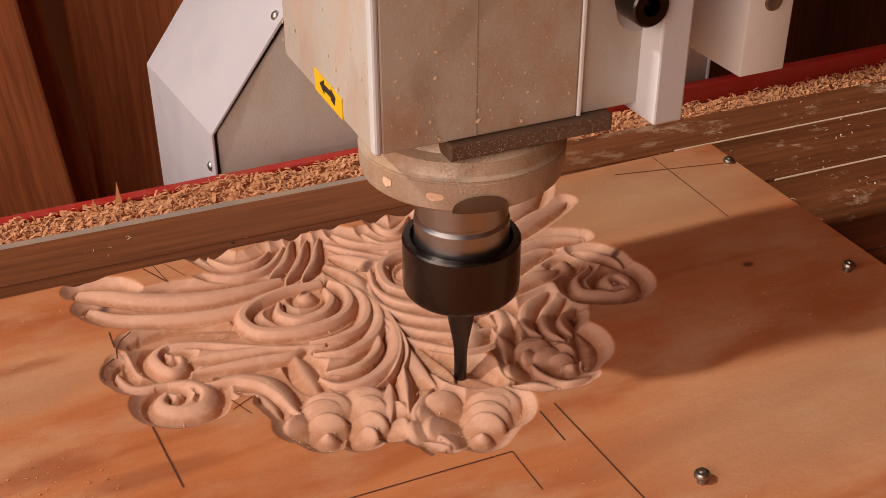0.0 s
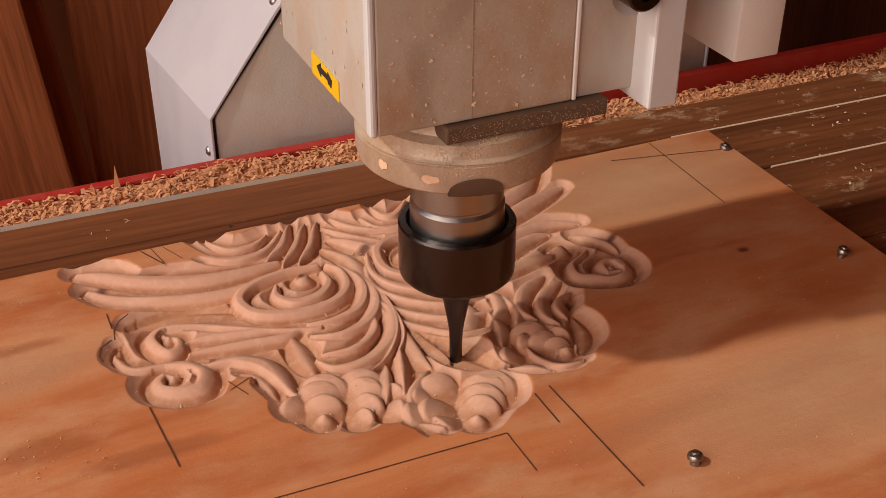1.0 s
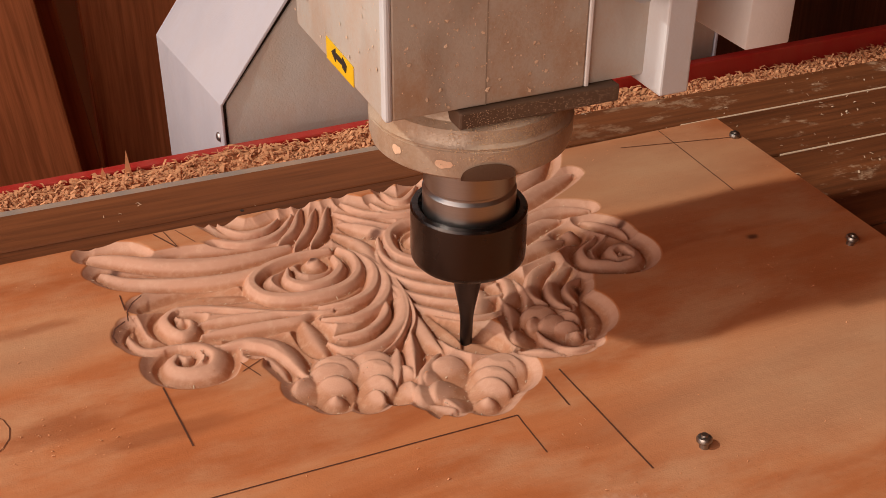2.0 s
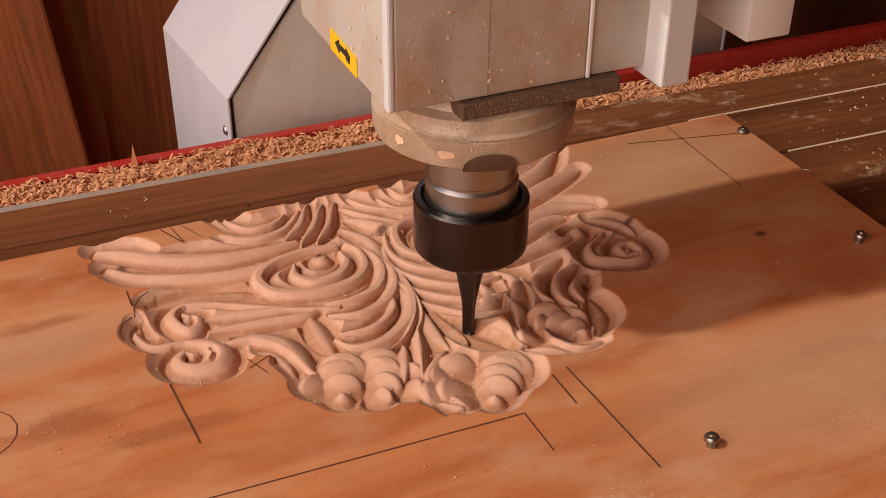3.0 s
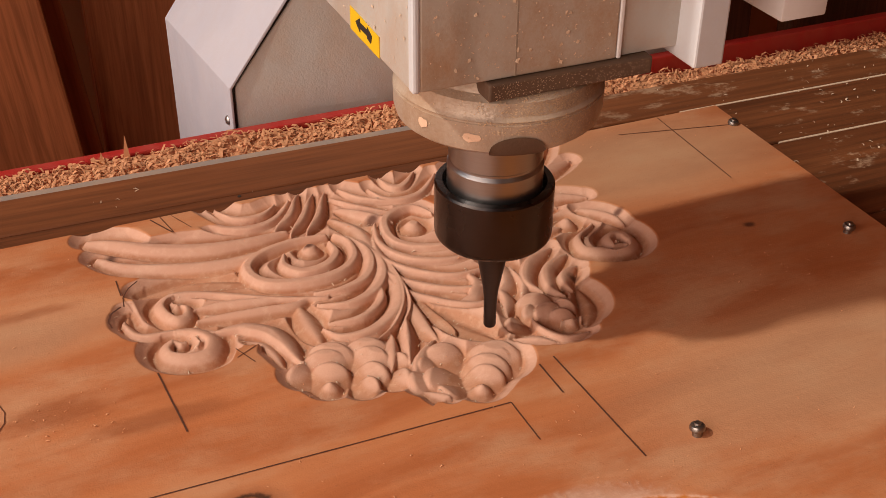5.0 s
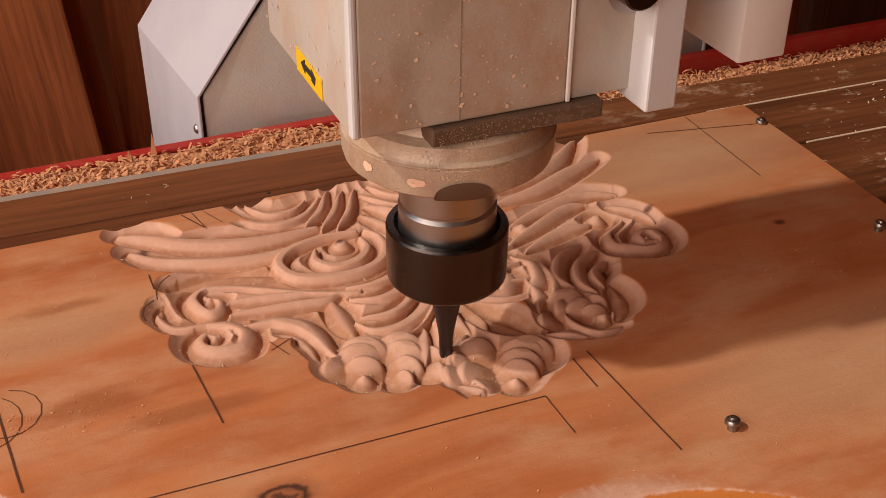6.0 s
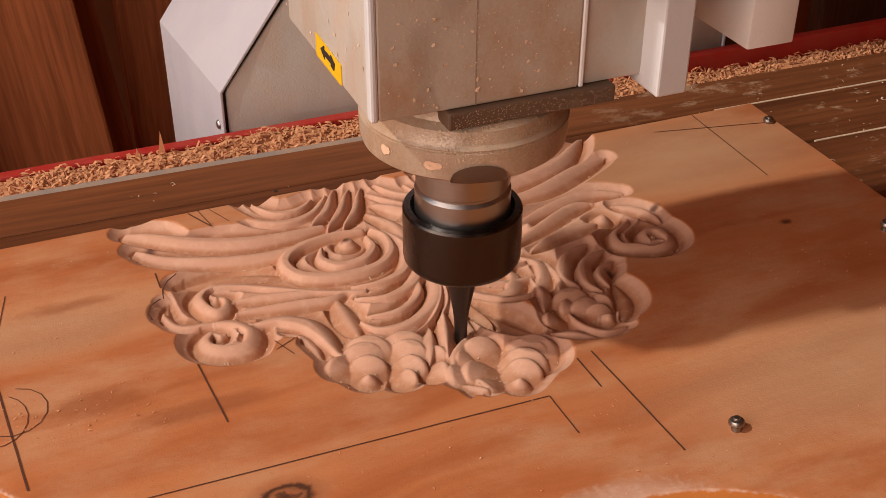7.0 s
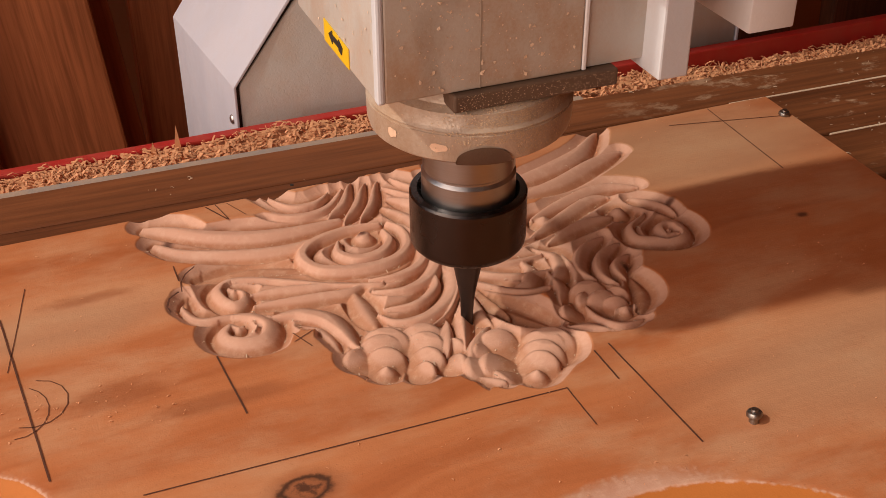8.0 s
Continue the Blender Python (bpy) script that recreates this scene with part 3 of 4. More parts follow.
    # the far scroll and its lobes
    ridge(5.5, 2.5, 9.6, 0.25, (86, 52), (75, 45), (73, 34), (83, 28), (92, 27), (98, 32), (98, 40), (92, 43), (86, 39), (86, 31), (92, 31))
    dome(90, 35, 4, 9.2)
    ridge(4, 2, 8.6, 0.2, (88, 65), (94, 59), (98, 53), (100, 47))
    dome(78, 58, 7.5, 9.8)
    # fan of feathers at the far edge
    ridge(7, 2.5, 9.6, 0.25, (40, 97), (65, 102), (87, 111), (104, 127))
    ridge(6.5, 2.5, 9.2, 0.25, (43, 86), (66, 90), (89, 100), (105, 106))
    ridge(5.5, 2, 9, 0.25, (40, 66), (60, 73), (80, 78), (96, 74))
    ridge(5, 2, 9, 0.25, (34, 53), (53, 62), (70, 70), (79, 71))
    dome(44, 64, 8.5, 9.4)
    ridge(5, 1.5, 8.8, 0.25, (38, 46), (58, 53), (73, 55))
    ridge(6, 2, 8.8, -0.3, (31, 45), (38, 37), (35, 25), (25, 17))
    ridge(6, 2, 8.8, -0.3, (22, 40), (24, 30), (18, 21), (10, 20))
    # crest along the far edge
    ridge(5.5, 2, 9.6, -0.3, (-72, 125), (-65, 114), (-53, 109), (-42, 112), (-32, 123))
    ridge(5, 2, 9.6, -0.3, (-63, 127), (-56, 118), (-47, 117), (-39, 122))
    ridge(4, 1.2, 9.8, 0.3, (-44, 99), (-33, 109), (-25, 126))
    ridge(4, 1.2, 9.8, 0.3, (-38, 94), (-28, 105), (-19, 123))
    ridge(4, 1.2, 9.6, 0.3, (-31, 93), (-21, 104), (-13, 123))
    ridge(4.5, 1.2, 9.4, 0.3, (-14, 107), (-5, 97), (6, 88))
    ridge(4.5, 1.5, 9.4, -0.3, (-12, 118), (-1, 106), (9, 97))
    ridge(4, 1.5, 9.6, -0.3, (-6, 124), (1, 114), (14, 104))
    ridge(5, 1.5, 9.6, -0.3, (7, 119), (13, 108), (26, 108), (40, 121))
    ridge(4.5, 1.5, 9.8, -0.3, (15, 126), (20, 117), (31, 126))
    ridge(4, 1.5, 9.4, 0.3, (34, 104), (42, 113), (50, 124))


carving()


def axis_lines(lo, hi, f0, f1, fine, coarse):
    a = np.arange(lo, f0, coarse)
    b = np.arange(f0, f1, fine)
    c = np.arange(f1, hi, coarse)
    return np.concatenate((a, b, c, [hi]))


def board_heights(gx, gy):
    X, Y = np.meshgrid(gx, gy, indexing="ij")
    FLOOR = -0.0105
    H = np.full(X.shape, -1.0)
    D = np.full(X.shape, 1.0)
    for line, w0, w1, top, lean in strokes:
        pad = 0.012 + w0
        i0, i1 = np.searchsorted(gx, (line[:, 0].min() - pad, line[:, 0].max() + pad))
        j0, j1 = np.searchsorted(gy, (line[:, 1].min() - pad, line[:, 1].max() + pad))
        if i1 <= i0 or j1 <= j0:
            continue
        x, y = X[i0:i1, j0:j1], Y[i0:i1, j0:j1]
        best = np.full(x.shape, 9.0)
        side, along = np.zeros(x.shape), np.zeros(x.shape)
        n = len(line) - 1
        for k in range(n):
            (ax, ay), (bx, by) = line[k], line[k + 1]
            ux, uy = bx - ax, by - ay
            t = np.clip(((x - ax) * ux + (y - ay) * uy) / (ux * ux + uy * uy + 1e-18), 0, 1)
            ex, ey = x - ax - t * ux, y - ay - t * uy
            d = np.hypot(ex, ey)
            m = d < best
            best = np.where(m, d, best)
            side = np.where(m, np.sign(ux * ey - uy * ex), side)
            along = np.where(m, (k + t) / n, along)
        w = w1 + (w0 - w1) * np.sin(np.pi * np.clip(along, 0, 1)) ** 0.7
        across = np.clip(side * best / w, -1, 1)
        if abs(lean) >= 0.2:
            # a scale: it rises from under its neighbour to a rounded lip
            t = across * math.copysign(0.5, lean) + 0.5
            prof = 0.12 + 0.88 * np.sin(np.pi / 2 * np.clip(t / 0.8, 0, 1)) - 0.30 * np.clip((t - 0.8) / 0.2, 0, 1) ** 2
        elif lean == 0:
            prof = 1 - 0.78 * np.abs(across) ** 1.25
        else:
            prof = 1 - 0.78 * np.abs(across) ** 1.8
        fade = 0.80 + 0.20 * np.clip(w / w0, 0, 1)
        z = FLOOR + top * 1.05 * fade * prof
        z = np.where(best < w, np.minimum(z, -0.0007), -1.0)
        H[i0:i1, j0:j1] = np.maximum(H[i0:i1, j0:j1], z)
        D[i0:i1, j0:j1] = np.minimum(D[i0:i1, j0:j1], best - w)
    for cx, cy, r, turn, top in petals:
        u = ((X - cx) * math.cos(turn) + (Y - cy) * math.sin(turn)) / r
        v = ((Y - cy) * math.cos(turn) - (X - cx) * math.sin(turn)) / r
        q = np.hypot(u, v)
        z = FLOOR + top * 1.05 * (0.62 + 0.40 * np.clip(u + 0.2, -1, 0.9) - 0.30 * v * v - 0.14 * np.clip((q - 0.75) / 0.25, 0, 1) ** 2)
        H = np.where(q < 1, np.maximum(H, np.minimum(z, -0.0007)), H)
        D = np.minimum(D, (q - 1) * r)
    f = np.clip(D / 0.0043, 0, 1)
    bed_z = FLOOR * 0.32 * (1 - f ** 1.3) ** 1.15
    Z = np.where(D < 0, np.maximum(H, FLOOR * np.clip(0.32 - D / 0.009, 0.32, 0.66)), bed_z)
    # small chatter of the cutter
    Z = np.where(Z < -0.0004, Z + 0.00012 * np.sin(X * 5200 + 3 * np.sin(Y * 160)) * np.sin(Y * 4700 + 2 * np.sin(X * 210)), Z)
    # wood left standing at the far edge and in the near notch
    for cx, cy, hx, hy, slant in LEFTOVER:
        u, v = (X - cx - slant * (Y - cy)) / hx, (Y - cy) / hy
        keep = np.clip((1.0 - np.maximum(np.abs(u), np.abs(v))) / 0.25, 0, 1)
        Z = np.where(keep > 0, Z * (1 - keep), Z)
    for hx, hy, rx, ry in HOLLOWS:
        q = np.hypot((X - hx) / rx, (Y - hy) / ry)
        worn = 0.0007 * np.clip((0.050 - X) / 0.05, 0.2, 1) if hy < -0.1 else 0.0003
        Z = np.where(q < 1.14, np.minimum(Z, -worn * np.clip((1.14 - q) / 0.14, 0, 1) ** 0.6), Z)
        Z = np.where(q < 1, np.minimum(Z, -worn - 0.0112 * np.clip(1 - q * q, 0, 1) ** 0.9), Z)
    return Z


CREASES = []


def board_mesh():
    x0, x1, y0, y1 = BOARD
    gx = axis_lines(x0, x1, -0.134, 0.118, 0.00045, 0.0016)
    gy = axis_lines(y0, y1, -0.112, 0.128, 0.00045, 0.0016)
    gy = np.unique(np.round(gy, 6))
    Z = board_heights(gx, gy)
    nx, ny = len(gx), len(gy)
    hollow = np.roll(Z, 1, 0) + np.roll(Z, -1, 0) + np.roll(Z, 1, 1) + np.roll(Z, -1, 1) - 4 * Z
    CREASES.extend(np.flatnonzero((hollow > 0.0007) & (Z < -0.002) & (gx[:, None] > -0.126) & (gx[:, None] < 0.12) & (gy[None, :] < 0.122)).tolist())
    verts = np.stack(np.broadcast_arrays(gx[:, None], gy[None, :], Z), -1).reshape(-1, 3)
    i, j = np.meshgrid(np.arange(nx - 1), np.arange(ny - 1), indexing="ij")
    k = (i * ny + j).ravel()
    faces = np.stack((k, k + ny, k + ny + 1, k + 1), -1)
    # sides and underside
    rim = [a * ny for a in range(nx)] + [(nx - 1) * ny + b for b in range(1, ny)]
    rim += [a * ny + ny - 1 for a in range(nx - 2, -1, -1)] + [b for b in range(ny - 2, 0, -1)]
    low = verts[rim].copy()
    low[:, 2] = BED_Z + 0.0002
    base, m = len(verts), len(rim)
    side = [(rim[q], base + q, base + (q + 1) % m, rim[(q + 1) % m]) for q in range(m)]
    me = bpy.data.meshes.new("carved_board")
    me.from_pydata(np.concatenate((verts, low)).tolist(), [], faces.tolist() + side + [tuple(range(base, base + m))])
    me.materials.append(BOARD_WOOD)
    for p in me.polygons[:len(faces)]:
        p.use_smooth = True
    return me


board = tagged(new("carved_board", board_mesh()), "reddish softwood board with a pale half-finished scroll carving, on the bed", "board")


def pencil_line(x0, y0, x1, y1, w=0.0006):
    a, b = Vector((x0, y0, 0)), Vector((x1, y1, 0))
    n = (b - a).normalized().cross(Vector((0, 0, 1))) * w * 0.42
    bm = bmesh.new()
    up = Vector((0, 0, 0.00025))
    m = 10
    rows = []
    for i in range(m + 1):
        p = a.lerp(b, i / m) + n * 0.35 * noise.noise(a * 300 + Vector((i * 0.9, 0, 0)))
        rows.append((bm.verts.new(p + n + up), bm.verts.new(p - n + up)))
    for (p, q), (r, s) in zip(rows, rows[1:]):
        bm.faces.new((p, q, s, r))
    return part("pencil_line", bm, PENCIL, board, "thin dark pencil line drawn on the wood")


for q in ((-0.1122, 0.0193, -0.1095, -0.0163, 0.0008), (0.026, -0.028, 0.0295, -0.088, 0.0008), (0.019, -0.030, 0.0195, -0.048, 0.0008), (-0.0002, -0.0455, 0.0004, -0.0668, 0.0006),
          (-0.0002, -0.0455, -0.150, -0.0425, 0.0006), (-0.1850, 0.073, -0.1770, -0.0250, 0.0009), (-0.1740, 0.0910, -0.1790, 0.0660, 0.0004), (-0.1790, 0.0660, -0.1850, 0.0380, 0.0004), (0.140, 0.118, 0.2040, 0.1050, 0.0005), (0.168, 0.127, 0.167, 0.060, 0.0006)):
    pencil_line(*q)
# the drawn outline still shows beside the cut
for q in ((-0.1155, 0.0850, -0.1155, 0.0735, 0.0006), (-0.1075, 0.0815, -0.1120, 0.0775, 0.0007), (-0.1120, 0.0775, -0.1150, 0.0720, 0.0007), (-0.1150, 0.0720, -0.1158, 0.0655, 0.0006),
          (-0.1170, 0.0660, -0.1215, 0.0625, 0.0010), (-0.1215, 0.0625, -0.1232, 0.0575, 0.0011), (-0.1232, 0.0575, -0.1225, 0.0530, 0.0008), (-0.0822, 0.0225, -0.0775, 0.0120, 0.0005), (-0.0830, 0.0170, -0.0745, 0.0215, 0.0004),
          (-0.0930, 0.1270, -0.0860, 0.1130, 0.0008), (-0.0885, 0.1275, -0.0855, 0.1130, 0.0005), (-0.0835, 0.1270, -0.0775, 0.1140, 0.0004)):
    pencil_line(*q)
# scribbled loops
for cx, cy, rx, ry, a0, a1 in ((-0.178, 0.017, 0.012, 0.013, -120, 80), (-0.184, 0.014, 0.011, 0.014, -100, 60)):
    for k in range(8):
        a, b = radians(a0 + (a1 - a0) * k / 8), radians(a0 + (a1 - a0) * (k + 1) / 8)
        pencil_line(cx + rx * math.cos(a), cy + ry * math.sin(a), cx + rx * math.cos(b), cy + ry * math.sin(b), 0.0004)

cv, cf = [], []
for cx, cy, sx, sy, n in ((0.112, -0.012, 0.025, 0.006, 90), (-0.155, 0.012, 0.03, 0.008, 80), (-0.125, -0.004, 0.02, 0.004, 40), (-0.02, -0.05, 0.06, 0.02, 60), (0.12, 0.115, 0.05, 0.010, 60),
                          (0.03, -0.10, 0.06, 0.006, 70), (0.15, 0.03, 0.04, 0.05, 50), (-0.14, 0.07, 0.03, 0.05, 40)):
    for i in range(n):
        x, y = rnd.gauss(cx, sx), rnd.gauss(cy, sy)
        if not (-0.3 < x < 0.2 and -0.10 < y < 0.125) or (-0.128 < x < 0.118 and -0.045 < y and not y < -0.05):
            continue
        flake(cv, cf, x, y, 0.0003, rnd.uniform(0.0004, 0.0014), rnd, 0.1)
me = board.data
count = len(me.vertices)
spots = 0
while spots < 420:
    v = me.vertices[rnd.randrange(count)].co
    if v.z < -0.001 and -0.125 < v.x < 0.115 and -0.045 < v.y < 0.126:
        flake(cv, cf, v.x, v.y, v.z + 0.0002, rnd.uniform(0.0003, 0.0011), rnd, 0.5)
        spots += 1
fv, ff = [], []
for k in range(1500):
    v = me.vertices[CREASES[rnd.randrange(len(CREASES))]].co
    if noise.noise(Vector((v.x * 70, v.y * 70, 2.5))) > -0.05:
        flake(fv, ff, v.x + rnd.gauss(0, 0.0004), v.y + rnd.gauss(0, 0.0004), v.z + rnd.uniform(0.0002, 0.0012), 0.0004 + 0.0013 * rnd.random() ** 2, rnd, 0.9)
stuff("carving_fuzz", fv, ff, DUST, "pale torn fibres lying in the carving", "wood chips")
stuff("board_dust", cv, cf, CHIP, "fine shavings lying on the bare board", "wood chips")


def make_screw():
    root = empty("wood_screw", pose(0, 0, 0), "dull steel wood screw standing slightly proud of the board", "screw", "screws holding the board")
    head = part("screw_head", lathe(((0.0, 0.0052), (0.0012, 0.0052), (0.0014, 0.0044), (0.0024, 0.0042), (0.0028, 0.0036), (0.0028, 0.0026), (0.0020, 0.0018), (0.0, 0.0018)), 20), SCREW, root)
    sharp(head)
    bm = bmesh.new()
    add_box(bm, (-0.0017, -0.0003, 0.0040), (0.0017, 0.0003, 0.0046))
    add_box(bm, (-0.0003, -0.0017, 0.00405), (0.0003, 0.0017, 0.00465))
    part("cross_slot", bm, RECESS_BLACK, root, "dark cross slot")
    sharp(part("shank", lathe(((0.0018, 0.0024), (0.0018, -0.010)), 16), SCREW, root))
    return root


screw = make_screw()
screw.matrix_world = pose(0.1858, 0.0, 0, 6, 4, 20)
copy_thing(screw, pose(0.0514, -0.0856, 0, -5, 6, 50))
copy_thing(screw, pose(0.2005, 0.1066, -0.0022, 3, 0, 10))


# ---- gantry ----
gantry = empty("router_gantry", pose(0, 0, 0), "grey and white steel gantry of the router", "gantry")
leg = [(-0.0136, -0.18), (-0.0136, -0.0345), (-0.0126, -0.0318), (0.0312, 0.0245), (0.0915, 0.1020), (0.0915, 0.40), (0.3395, 0.40), (0.3395, -0.18)]
sharp(part("side_plate", prism(leg, 0.315, 0.327, 0.0012), GREY_PAINT, gantry, "grey textured side plate"), 30)
# added black sheet that darkens the gap between plate and cover like shade
part("gap_shade", prism([(-0.0157, -0.178), (-0.0157, -0.0330), (0.0288, 0.0258), (0.0893, 0.1030), (0.0893, 0.398), (0.20, 0.398), (0.20, -0.178)], 0.3165, 0.326), RECESS_BLACK, gantry, "black sheet standing in for the shade of the gap")
shell = [(-0.0175, -0.18), (-0.0175, -0.0330), (0.0268, 0.0268), (0.0880, 0.1050), (0.0880, 0.40), (0.0895, 0.40), (0.0895, 0.1036), (0.0288, 0.0262), (-0.0158, -0.0335), (-0.0158, -0.18)]
shell_bm = prism(shell, 0.3135, 0.440, 0.0004)
for v in shell_bm.verts:
    v.co.x -= 0.0115 * max(0.0, (v.co.y - 0.3135) / 0.1265)
cover = sharp(part("side_cover", shell_bm, COVER_PAINT, gantry, "white bent sheet-metal cover"), 25)
part("rear_body", box((-0.013, 0.3275, -0.18), (0.338, 0.43, -0.036), 0.001), GREY_PAINT, gantry)
part("beam", box((0.10, -0.75, 0.40), (0.32, 0.44, 0.56), 0.004), GREY_PAINT, gantry, "grey cross beam")
part("edge_trim", box((0.3400, 0.314, -0.18), (0.3420, 0.33, 0.40), 0.0004), COVER_PAINT, gantry)


def bolt_on(parent, x, y, z, r, turn):
    bm = lathe(((0.0, 0.0022), (r * 0.5, 0.0021), (r * 0.85, 0.0014), (r, 0.0004), (r, -0.001)), 20)
    ob = part("cover_bolt", bm, ALU, parent, "round steel bolt head", True)
    ob.matrix_basis = Matrix.Translation((x, y, z)) @ Euler([radians(a) for a in turn]).to_matrix().to_4x4()


bolt_on(gantry, -0.0178, 0.322, -0.0575, 0.0032, (0, -90, 0))
bolt_on(gantry, 0.0300, 0.322, 0.0315, 0.0032, (0, -52, 0))

# ---- spindle head; its own space starts at the tip of the cutter ----
head = empty("spindle_head", pose(0.0044, 0.0075, -0.006), "dusty grey router spindle head with a black collet nut", "spindle head")
sharp(part("cutter", lathe(((0.0, 0.0), (0.0021, 0.0), (0.0024, 0.0006), (0.0025, 0.010), (0.0027, 0.0145), (0.0032, 0.0185), (0.0041, 0.0235), (0.0053, 0.0300), (0.0062, 0.0350), (0.0064, 0.050)), 32), BIT_STEEL, head, "dark slender milling cutter"), 40)
nut = sharp(part("collet_nut", lathe(((0.0062, 0.0445), (0.0130, 0.0436), (0.0175, 0.0425), (0.0203, 0.0425), (0.0214, 0.0438), (0.0216, 0.0452), (0.0216, 0.0640), (0.0210, 0.0648), (0.0188, 0.0650), (0.0180, 0.0636), (0.0170, 0.0630))), BLACK_OXIDE, head, "black collet nut"), 35)
sharp(part("spindle_nose", lathe(((0.0172, 0.0560), (0.0172, 0.0725), (0.0166, 0.0733), (0.0162, 0.0738), (0.0162, 0.0746), (0.0168, 0.0752), (0.0168, 0.0960))), STEEL, head, "bright turned steel spindle nose"), 35)
sharp(part("lower_housing", lathe(((0.0170, 0.0940), (0.0280, 0.0922), (0.0330, 0.0926), (0.0350, 0.0942), (0.0357, 0.0968), (0.0359, 0.1038), (0.0355, 0.1040), (0.0355, 0.1046), (0.0358, 0.1050), (0.0352, 0.1057), (0.0346, 0.1066), (0.0340, 0.1108), (0.0310, 0.1124), (0.0285, 0.1180)), 96), HOUSING, head, "dust-covered round cast housing"), 35)
# dark patch over the lower rim, coloured as the shade inside an arched opening
arch = bmesh.new()
cols = []
for k in range(25):
    u = -1 + k / 12
    a = radians(-105 + 15 * u)
    cols.append([arch.verts.new((r * math.cos(a), r * math.sin(a), z)) for r, z in ((0.0250, 0.0917), (0.0333, 0.0921), (0.0354, 0.0938), (0.0362, 0.0945 + 0.0055 * math.sqrt(max(0, 1 - u * u))))])
for p, q in zip(cols, cols[1:]):
    for i in range(3):
        arch.faces.new((p[i], q[i], q[i + 1], p[i + 1]))
part("rim_opening_shade", arch, DARK_PLATE, head, "dark arched patch for the shaded opening in the housing rim", True)
# two small pale patches on the housing
for ang, zc, wid, tall in ((-129, 0.0992, 5.0, 0.0016), (-158, 0.1000, 3.4, 0.0018)):
    bm = bmesh.new()
    ring = [bm.verts.new((0.0360 * math.cos(radians(ang + wid * math.cos(k * 0.6283))), 0.0360 * math.sin(radians(ang + wid * math.cos(k * 0.6283))), zc + tall * math.sin(k * 0.6283) * (1 + 0.25 * math.sin(k * 2.1)))) for k in range(10)]
    bm.faces.new(ring)
    part("pale_patch", bm, PALE_SPOT, head, "small pale patch on the housing")
BX0, BX1, BY0, BY1, BZ = -0.0432, 0.0268, -0.0300, 0.0600, 0.1186
part("dark_plate", box((-0.0190, -0.0322, BZ - 0.0062), (0.0395, 0.0560, BZ - 0.0002), 0.0008), DARK_PLATE, head, "dark dusty clamp plate")
body = sharp(part("body", box((BX0, BY0 + 0.0012, BZ), (BX1 + 0.026, BY1, 0.50), 0.0012), HEAD_PAINT, head, "grey sheet-metal body"), 30)
part("front_panel", box((BX0 + 0.0022, BY0, BZ + 0.0002), (BX1, BY0 + 0.0040, 0.50), 0.0007), FRONT_PAINT, body, "dusty grey front panel")
part("corner_edge", box((BX0 - 0.0002, BY0 - 0.0002, BZ), (BX0 + 0.0024, BY0 + 0.004, 0.50), 0.0009), BRACKET_PAINT, body)
part("panel_edge", box((BX1 + 0.0001, BY0 - 0.0003, BZ + 0.0002), (BX1 + 0.0016, BY0 + 0.004, 0.50), 0.0004), WHITE_PAINT, body, "pale bare edge of the panel")
part("slide_plate", box((BX1 + 0.026, BY0 + 0.006, BZ - 0.0015), (0.070, BY1, 0.50), 0.0006), HEAD_PAINT, head)
part("bracket", box((0.0500, -0.0400, BZ - 0.0035), (0.0612, -0.0200, 0.50), 0.0008), BRACKET_PAINT, head, "pale grey upright bracket bar")
block = sharp(part("limit_block", box((0.0905, -0.0300, 0.1210), (0.1092, 0.0140, 0.50), 0.0009), WHITE_PAINT, head, "white painted block"), 30)
part("block_arm", box((0.0690, 0.002, 0.30), (0.0950, 0.012, 0.36)), HEAD_PAINT, head)
part("beam_mount", box((0.050, 0.0, 0.30), (0.094, 0.05, 0.50)), HEAD_PAINT, head)
b = part("block_bolt", lathe(((0.0, 0.0006), (0.0030, 0.0008), (0.0034, 0.0), (0.0034, -0.002)), 20), DARK_PLATE, block, "rust-stained bolt")
b.matrix_basis = Matrix.Translation((0.1003, -0.0302, 0.1470)) @ Euler((radians(90), 0, 0)).to_matrix().to_4x4()
sc = part("socket_screw", lathe(((0.0, -0.001), (0.0030, -0.001), (0.0030, 0.0050), (0.0060, 0.0050), (0.0066, 0.0044), (0.0066, -0.0060), (0.0, -0.0060)), 28), BLACK_OXIDE, head, "black socket-head screw")
sc.matrix_basis = Matrix.Translation((0.0440, -0.0370, 0.1570)) @ Euler((radians(90), 0, 0)).to_matrix().to_4x4()
sharp(sc)
ws = part("washer", lathe(((0.0030, 0.0), (0.0085, 0.0), (0.0085, 0.0014), (0.0030, 0.0014)), 28), ALU, head, "bright steel washer")
ws.matrix_basis = Matrix.Translation((0.0480, -0.0278, 0.1530)) @ Euler((radians(90), 0, 0)).to_matrix().to_4x4()
sharp(ws)
# the sticker on the flank
SX = BX0 - 0.0004
stick = part("sticker", prism(((0.0, 0.0), (0.0270, 0.0), (0.0270, 0.0072), (0.0, 0.0080)), 0, 0.0003), YELLOW, body, "yellow arrow sticker")
stick.matrix_basis = Matrix.Translation((SX, 0.0249, 0.1192)) @ Euler((0, 0, radians(-90))).to_matrix().to_4x4()
bm = prism(((0.006, 0.0048), (0.010, 0.0072), (0.010, 0.0058), (0.017, 0.0058), (0.017, 0.0068), (0.021, 0.0052), (0.020, 0.0024), (0.017, 0.0030), (0.017, 0.0038), (0.010, 0.0038), (0.010, 0.0024)), -0.0003, 0)
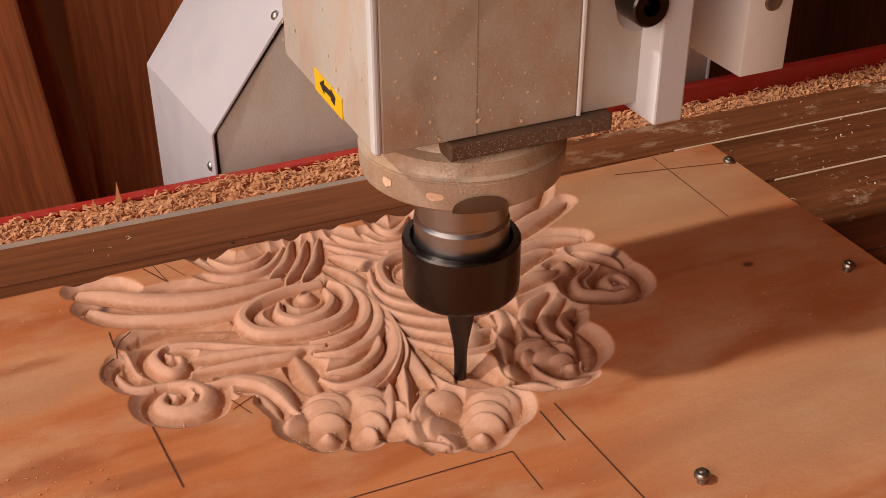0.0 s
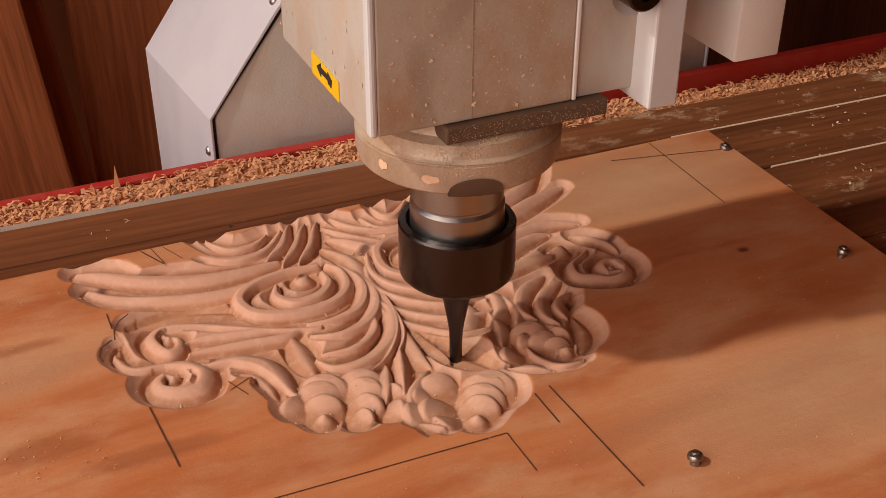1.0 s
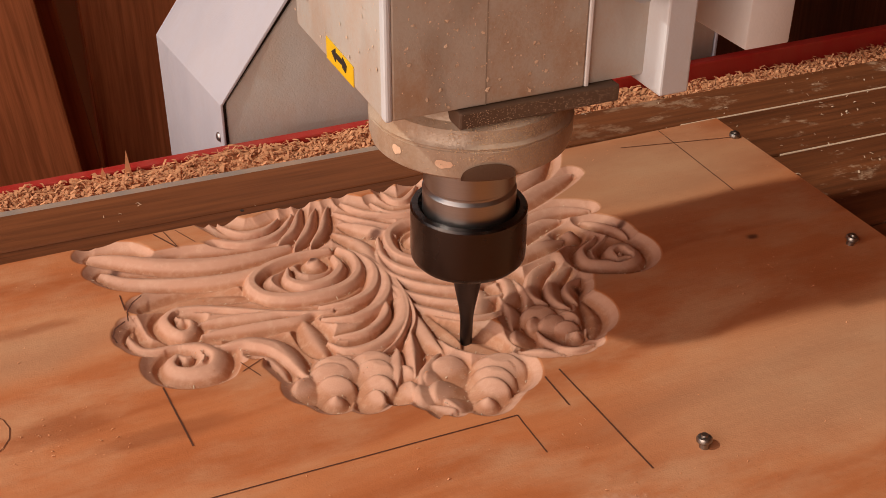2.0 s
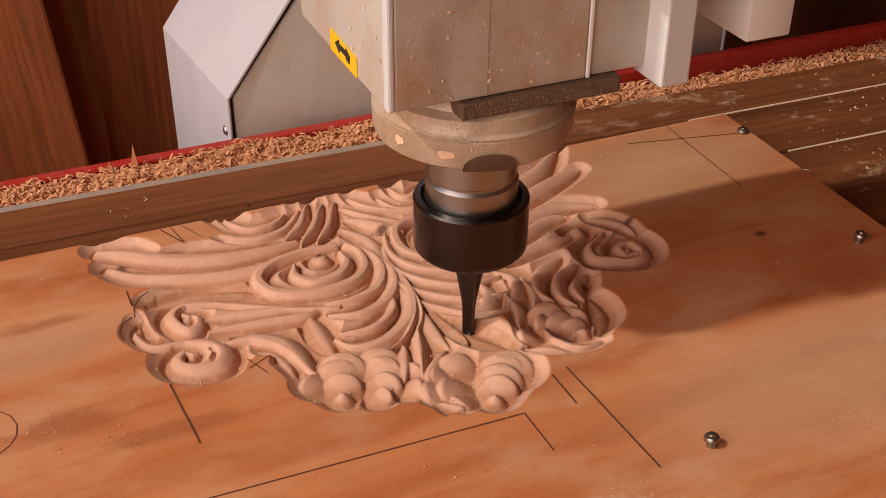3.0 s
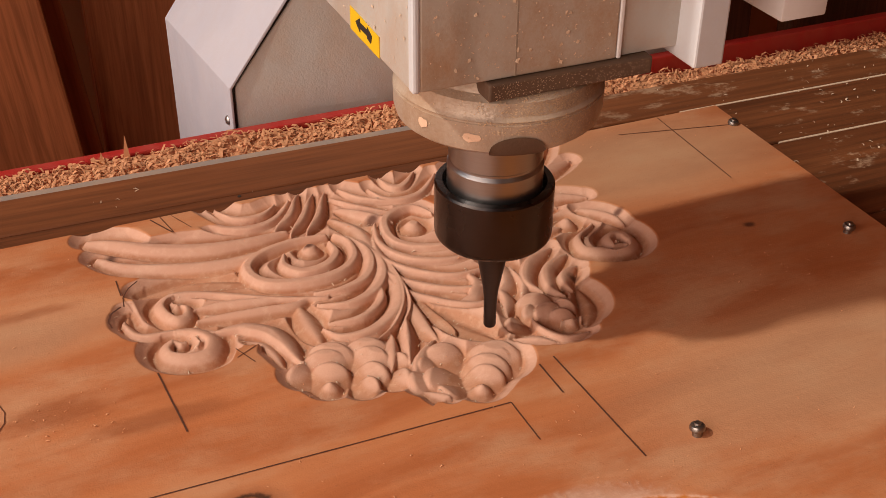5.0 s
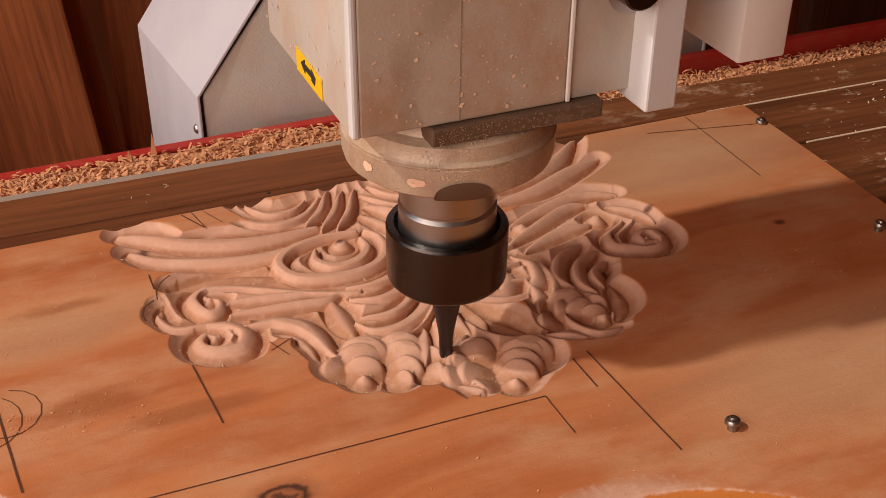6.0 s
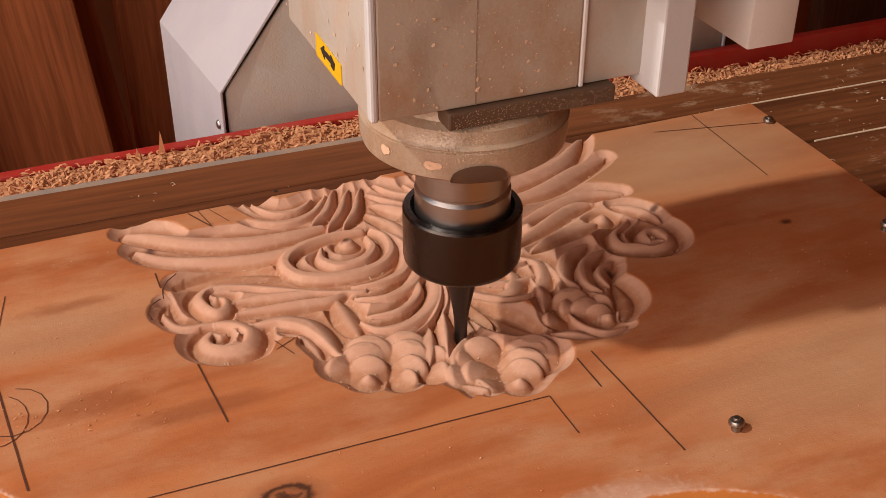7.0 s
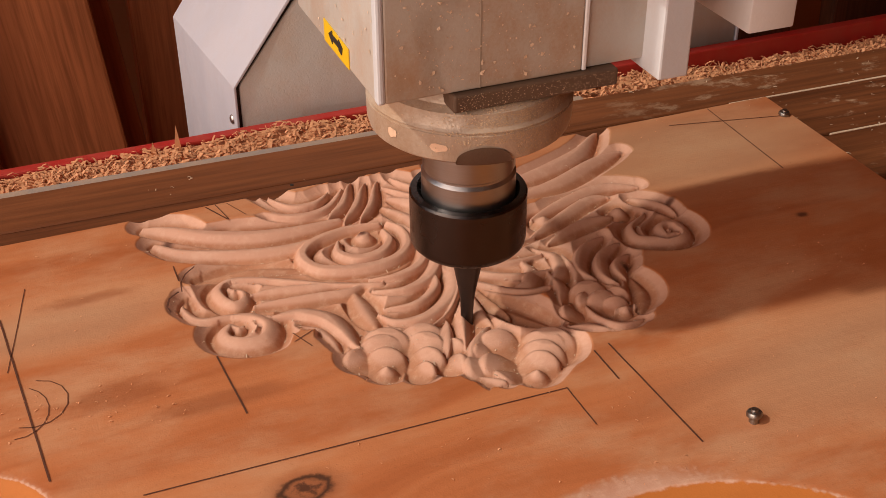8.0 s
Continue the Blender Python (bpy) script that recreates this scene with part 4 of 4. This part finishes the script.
arrow = part("arrow", bm, INK, stick, "black printed arrow")

# thin dark strip, the seam's shade and dirt put into one colour
part("panel_seam", box((-0.0094, BY0 - 0.0001, BZ + 0.0004), (-0.0089, BY0 + 0.002, 0.50)), SEAM, body, "dark strip for the shade and dirt of the panel seam")
pv, pf = [], []


def cling(o, u, v, size):
    """A chip that clings flat to a face: its corner and the two directions of the face."""
    n = len(pv)
    out = u.cross(v) * size * 0.25
    for a, b in ((0, 0), (0.6, -0.15), (1, 0.3), (0.75, 0.9), (0.2, 0.75)):
        pv.append(o + u * size * (a + rnd.uniform(-0.2, 0.2)) + v * size * (b + rnd.uniform(-0.2, 0.2)) * 0.7 + out * rnd.uniform(0.3, 1.2))
    pf.append((n, n + 1, n + 2, n + 3, n + 4))


UX, UY, UZ = Vector((1, 0, 0)), Vector((0, 1, 0)), Vector((0, 0, 1))
for i in range(620):
    big = rnd.random() < 0.13
    size = rnd.uniform(0.0007, 0.0016) if big else rnd.uniform(0.0002, 0.0007)
    a = rnd.uniform(0, 6.28)
    if rnd.random() < 0.6:
        o = Vector((rnd.uniform(BX0 + 0.004, BX1 - 0.001), BY0 - 0.0002, BZ + 0.002 + abs(rnd.gauss(0, 0.035))))
        cling(o, UX * math.cos(a) + UZ * math.sin(a), UZ * math.cos(a) - UX * math.sin(a), size)
    else:
        o = Vector((BX0 - 0.0002, rnd.uniform(BY0 + 0.004, BY1), BZ + 0.003 + abs(rnd.gauss(0, 0.04))))
        cling(o, -UY * math.cos(a) + UZ * math.sin(a), UZ * math.cos(a) + UY * math.sin(a), size)
stuff("chip_dust", pv, pf, DUST, "pale chips clinging to the dusty metal", "", head)
# fine grains over the housing and the clamp plate
pv, pf = [], []
for i in range(3200):
    size = rnd.uniform(0.0002, 0.0006)
    if i % 7:
        a = radians(rnd.gauss(-84, 20))
        z = 0.0955 + rnd.random() ** 0.8 * 0.0172
        if -122 < math.degrees(a) < -88 and z < 0.1008:
            continue
        d = Vector((math.cos(a), math.sin(a), 0))
        rr = 0.0360 if z < 0.1054 else 0.0347 - max(0.0, z - 0.1108) * 2.5
        cling(d * rr + UZ * z, UZ.cross(d), UZ, size)
    else:
        cling(Vector((rnd.uniform(-0.018, 0.038), -0.0323, BZ - 0.0060 + 0.0054 * rnd.random())), UX, UZ, size * 0.7)
stuff("grain_dust", pv, pf, GRAIN, "fine pale dust on the housing", "", head)

HEAD = [
    (0, 0.0044, 0.0075, -0.0060),
    (0.5, 0.0044, 0.0077, -0.0060),
    (1, 0.0044, 0.0079, -0.0064),
    (1.5, 0.0047, 0.0083, -0.0073),
    (2, 0.0046, 0.0085, -0.0074),
    (2.2, 0.0036, 0.0072, -0.0073),
    (3.3, 0.0074, 0.0156, -0.0080),
    (3.4, 0.0150, 0.0143, -0.0092),
    (3.5, 0.0173, 0.0116, -0.0104),
    (3.6, 0.0182, 0.0096, -0.0103),
    (3.7, 0.0196, 0.0048, -0.0102),
    (3.8, 0.0190, 0.0013, -0.0100),
    (4, 0.0147, -0.0009, -0.0098),
    (4.1, 0.0118, -0.0021, -0.0083),
    (4.2, 0.0108, -0.0027, -0.0067),
    (5.3, 0.0119, -0.0014, 0.0021),
    (5.4, -0.0159, 0.0008, -0.0005),
    (5.5, -0.0152, -0.0015, -0.0036),
    (5.6, -0.0157, -0.0017, -0.0046),
    (5.7, -0.0178, -0.0042, -0.0055),
    (5.8, -0.0190, -0.0058, -0.0065),
    (6, -0.0222, -0.0066, -0.0084),
    (6.2, -0.0233, 0.0041, -0.0083),
    (6.3, -0.0231, 0.0064, -0.0083),
    (6.5, -0.0212, 0.0072, -0.0082),
    (6.7, -0.0147, 0.0145, -0.0081),
    (6.8, -0.0141, 0.0152, -0.0081),
    (7, -0.0144, 0.0018, -0.0080),
    (7.2, -0.0152, 0.0016, -0.0079),
    (7.3, -0.0166, -0.0011, -0.0078),
    (7.5, -0.0218, -0.0040, -0.0077),
    (7.6, -0.0230, -0.0040, -0.0078),
    (7.7, -0.0214, -0.0001, -0.0079),
    (7.9, -0.0155, 0.0077, -0.0080),
    (8, -0.0156, 0.0099, -0.0081),
]
GANTRY = [
    (0, 0.0000),
    (0.5, 0.0001),
    (1, 0.0000),
    (1.5, -0.0001),
    (2, 0.0001),
    (2.2, -0.0011),
    (3.3, 0.0023),
    (3.4, 0.0090),
    (3.5, 0.0105),
    (3.6, 0.0115),
    (3.7, 0.0131),
    (3.8, 0.0126),
    (4, 0.0086),
    (4.1, 0.0066),
    (4.2, 0.0065),
    (5.3, 0.0061),
    (5.4, -0.0219),
    (5.5, -0.0215),
    (5.6, -0.0222),
    (5.7, -0.0244),
    (5.8, -0.0258),
    (6, -0.0293),
    (6.2, -0.0304),
    (6.3, -0.0302),
    (6.5, -0.0283),
    (6.7, -0.0215),
    (6.8, -0.0207),
    (7, -0.0206),
    (7.2, -0.0215),
    (7.3, -0.0229),
    (7.5, -0.0283),
    (7.6, -0.0294),
    (7.7, -0.0277),
    (7.9, -0.0215),
    (8, -0.0215),
]


def motions():
    walk(head, [(t, pose(x, y, z)) for t, x, y, z in HEAD])
    walk(gantry, [(t, pose(x, 0, 0)) for t, x in GANTRY])


motions()
